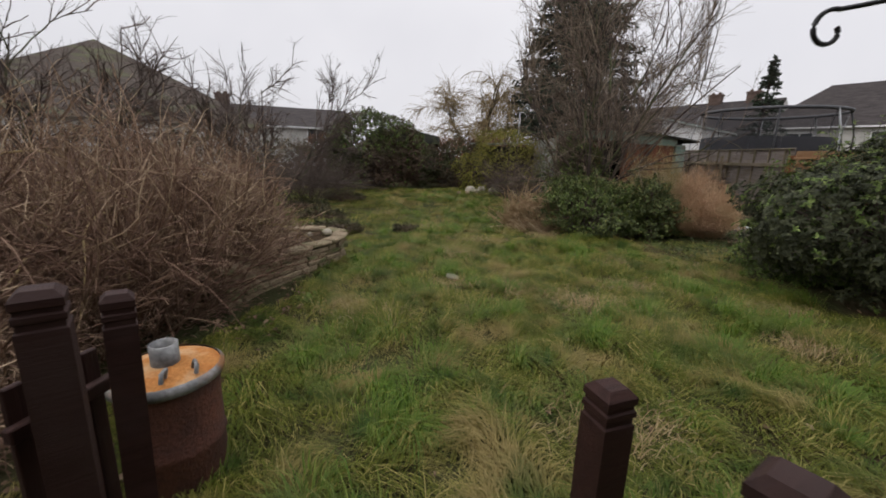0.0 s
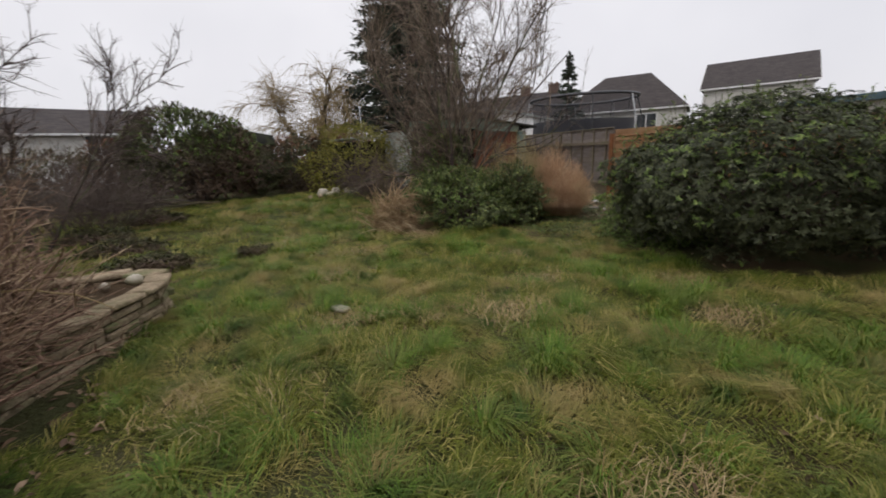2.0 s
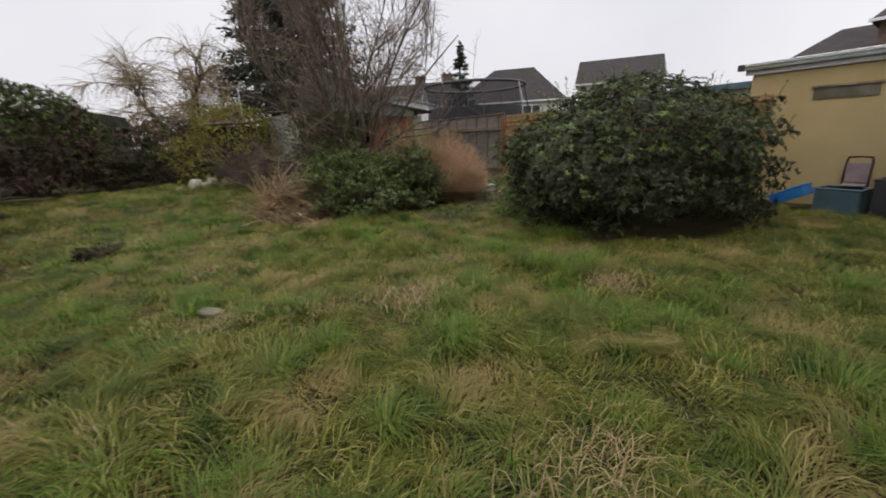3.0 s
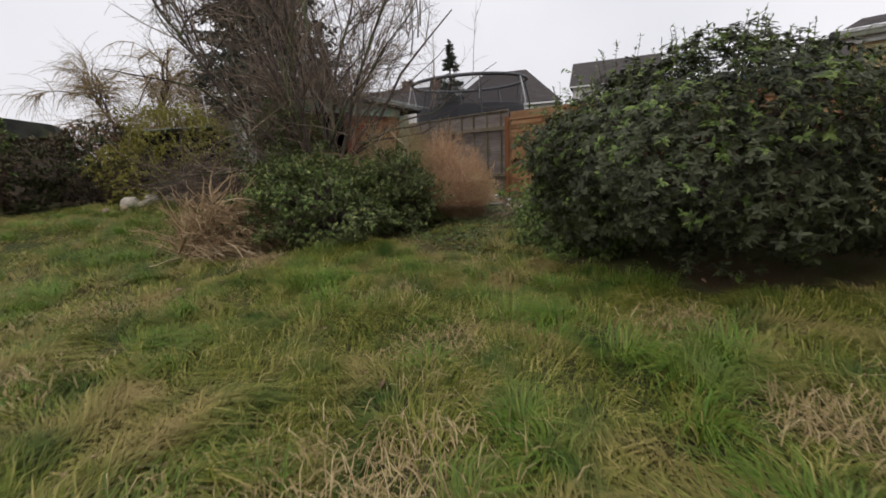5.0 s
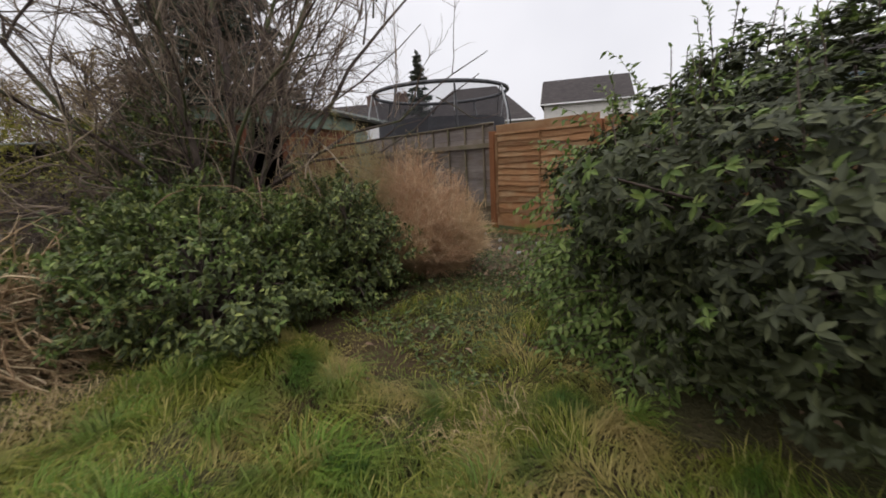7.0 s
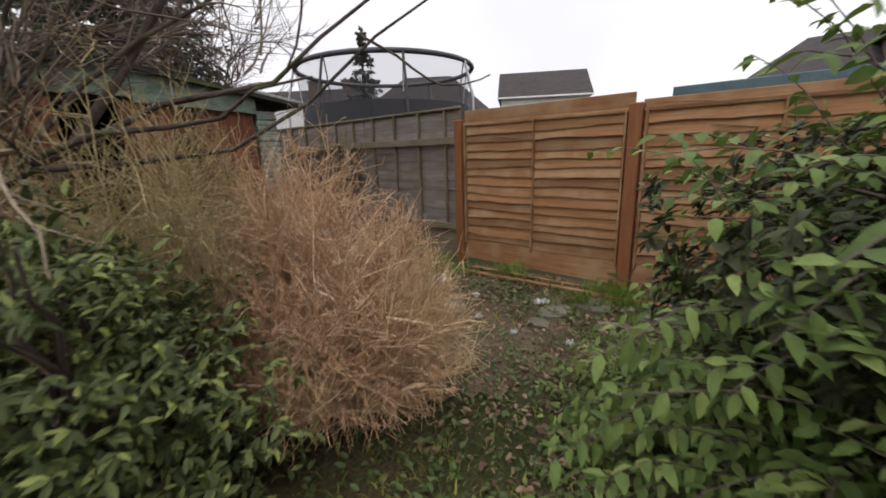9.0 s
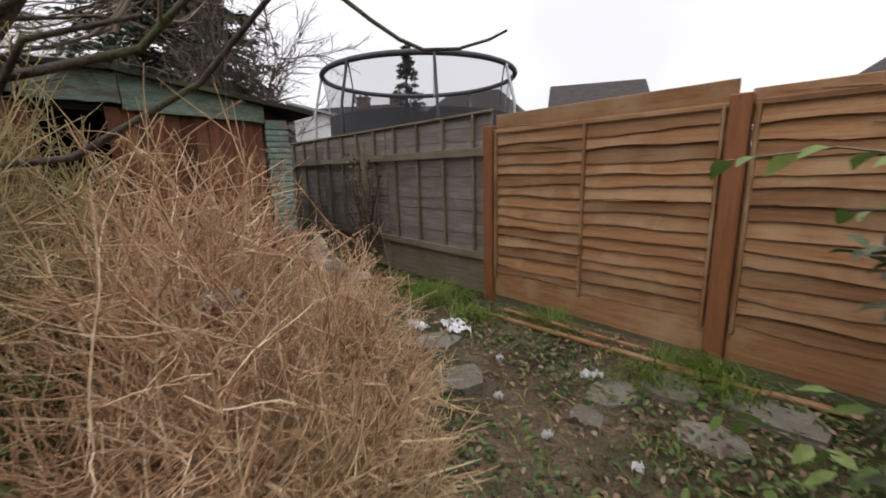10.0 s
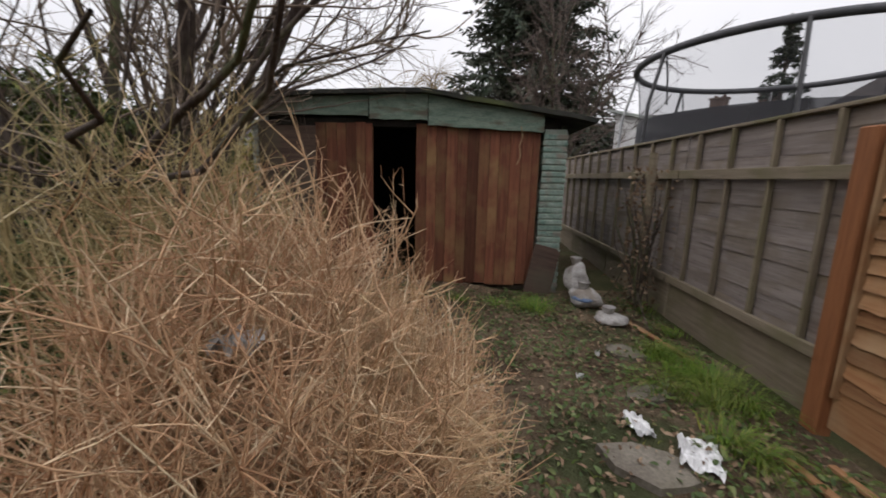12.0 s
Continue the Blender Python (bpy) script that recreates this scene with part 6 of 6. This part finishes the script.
def build_grass(n, y0, y1, h, w, seed, x0=-4.6):
    """Matted grass: blades thrown over in swirls, longer and shorter by patches."""
    rng = np.random.default_rng(seed)
    x, y = rng.uniform(x0, 5.3, n), rng.uniform(y0, y1, n)
    keep = lawn_ok(x, y)
    thin = (x > 2.7 - 0.35 * np.maximum(0, y - 0.3)) & (y > -0.4)
    keep &= ~(thin & (rng.random(n) < 0.8))
    worn = (x > 0.9) & (y > -1.0)
    keep &= ~(worn & (rng.random(n) < np.clip(0.35 + 0.5 * (y + 1.0), 0.35, 0.8)))
    x, y = x[keep], y[keep]
    n = len(x)
    big = np.array([noise.noise(Vector((a * 1.1, b * 1.1, 3.0))) for a, b in zip(x, y)])
    mid = np.array([noise.noise(Vector((a * 3.4, b * 3.4, 5.0))) for a, b in zip(x, y)])
    ang = 5 * np.array([noise.noise(Vector((a * 1.5, b * 1.5, 9.0))) for a, b in zip(x, y)]) + 2.2 * mid + rng.normal(size=n) * 0.55
    way = np.stack([np.cos(ang), np.sin(ang), np.zeros(n)], -1)
    H = h * np.where((x > 0.9) & (y > -0.7), 0.6, 1.0) * np.clip(1 + 0.9 * big + 0.9 * mid, 0.35, 2.2) * rng.uniform(0.5, 1.3, n)
    lean = np.clip(1.06 + 0.25 * mid + rng.normal(size=n) * 0.13, 0.45, 1.17)
    z = ground_z(x, y) - 0.01 + 0.1 * np.maximum(0, mid) * rng.random(n)
    return blades(np.stack([x, y, z], -1), way, H, w * rng.uniform(0.6, 1.3, n), lean)


parts = [build_grass(270000, -7.2, 0.5, 0.175, 0.0029, 31), build_grass(115000, 0.0, 7.4, 0.19, 0.0045, 32, -8.7)]
tagged(put("grass", mesh_of("grass", [(V, F, 0) for V, F in parts], [M_GRASS])), "rough uncut lawn grass, green with straw patches", "grass", kind="stuff")


def build_tufts():
    """Lush long tufts that stand out of the lawn."""
    rng = np.random.default_rng(37)
    spots = [(-0.15, -1.95), (0.3, -0.9), (-0.5, -0.6), (0.1, -0.3), (-0.9, -3.3), (-1.3, -3.9), (-3.3, -4.6), (-3.5, -4.3), (-0.2, -4.0), (0.4, -3.5), (-1.6, -1.3), (0.6, -2.6), (-1.0, -4.9), (-2.2, -2.6), (-3.2, -0.4), (-1.2, -0.2), (0.0, 0.35), (4.95, 2.9), (4.9, 3.3), (4.7, 2.2), (4.6, 2.7), (3.2, 4.5), (3.6, 4.4), (4.0, 4.2), (4.85, 0.7)]
    while len(spots) < 230:
        x, y = rng.uniform(-4, 1.8), rng.uniform(-6, 6.5)
        if lawn_ok(np.array([x]), np.array([y]))[0] and not (x > 0.8 and y > -1.1):
            spots.append((x, y))
    spots += [(rng.uniform(4.75, 5.25), rng.uniform(-0.6, 4.6)) for _ in range(14)]
    groups = []
    for x, y in spots:
        m = int(rng.integers(70, 170))
        a, r = rng.random(m) * 2 * np.pi, np.abs(rng.normal(size=m)) * rng.uniform(0.05, 0.12)
        px, py = x + np.cos(a) * r, y + np.sin(a) * r
        d = rng.random() * 6.28
        way = unit(np.stack([np.cos(a) + 0.9 * math.cos(d), np.sin(a) + 0.9 * math.sin(d), np.zeros(m)], -1))
        V, F = blades(np.stack([px, py, ground_z(px, py) - 0.01], -1), way, rng.uniform(0.16, 0.34) * rng.uniform(0.6, 1.2, m), 0.0028, rng.uniform(0.5, 1.0, m))
        groups.append((V, F, 0))
    tagged(put("lush_grass_tufts", mesh_of("lush_grass_tufts", groups, [M_TUFT])), "lush tufts of long green grass in the lawn", "grass", kind="stuff")


build_tufts()


def straw_mats():
    """Flattened mats of dead grass in the lawn."""
    rng = np.random.default_rng(38)
    spots = [(0.95, -3.1, 0.22), (-1.0, -3.0, 0.32), (-2.1, 0.0, 0.3), (-2.3, -1.1, 0.28), (-1.6, -2.7, 0.3), (-2.45, -2.55, 0.2), (-0.3, -2.3, 0.25), (-0.1, -1.4, 0.2), (-1.5, -5.0, 0.25), (-3.3, -3.4, 0.3), (0.5, -3.9, 0.2), (-3.0, 1.2, 0.3), (-0.6, 0.6, 0.25), (1.0, -1.2, 0.2)]
    groups = []
    for x, y, size in spots:
        m = int(1100 * size)
        px, py = x + rng.normal(size=m) * size * 0.8, y + rng.normal(size=m) * size * 0.6
        d = rng.random() * 6.28 + rng.normal(size=m) * 1.3
        way = np.stack([np.cos(d), np.sin(d), np.zeros(m)], -1)
        groups.append((*blades(np.stack([px, py, ground_z(px, py) + rng.uniform(0.01, 0.06, m)], -1), way, rng.uniform(0.08, 0.2, m), 0.0026, rng.uniform(0.95, 1.15, m)), 0))
    tagged(put("dead_grass_mats", mesh_of("dead_grass_mats", groups, [M_STRAW])), "flattened mats of pale dead grass in the lawn", "grass", kind="stuff")


straw_mats()


def scatter(name, n, region, size, mat, label, category, seed, flat=True, thick=0.5, patchy=False):
    """Small leaves lying about, or low weeds."""
    rng = np.random.default_rng(seed)
    x, y = rng.uniform(region[0], region[1], n), rng.uniform(region[2], region[3], n)
    z = ground_z(x, y) + (rng.uniform(0.004, 0.05, n) if flat else rng.uniform(0.0, 0.05, n))
    a = rng.random(n) * 2 * np.pi
    ax = np.stack([np.cos(a), np.sin(a), rng.normal(size=n) * 0.3 + (0 if flat else 0.5)], -1)
    nr = np.stack([rng.normal(size=n) * 0.4, rng.normal(size=n) * 0.4, np.ones(n)], -1)
    L = size * rng.uniform(0.5, 1.3, n)
    if patchy:
        thick_growth = np.array([noise.noise(Vector((a * 1.6, b * 1.6, 7.0))) for a, b in zip(x, y)]) > rng.uniform(-0.5, 0.15, n)
        x, y, z, ax, nr, L = (q[thick_growth] for q in (x, y, z, ax, nr, L))
    V, F = leaf_set(np.stack([x, y, z], -1), ax, nr, L, L * thick, 0.25, 0.3)
    tagged(put(name, mesh_of(name, [(V, F)], [mat])), label, category, kind="stuff")


scatter("fallen_leaves", 5200, (2.6, 5.25, -0.6, 5.1), 0.045, M_FALLEN, "brown fallen leaves on bare soil by the fence", "fallen leaves", 71)
scatter("hedge_bottom_leaves", 2600, (-7.5, -3.9, -6.5, 0.5), 0.06, M_FALLEN, "brown dead leaves under the tan shrub", "fallen leaves", 75)
scatter("lawn_leaves", 700, (-4.1, 2.6, -7, 6), 0.06, M_FALLEN, "scattered brown leaves in the lawn", "fallen leaves", 72)
scatter("low_weeds", 17000, (1.2, 5.3, -1.0, 5.0), 0.045, M_WEED, "low green weeds on the soil by the fence", "weeds", 73, False, patchy=True)
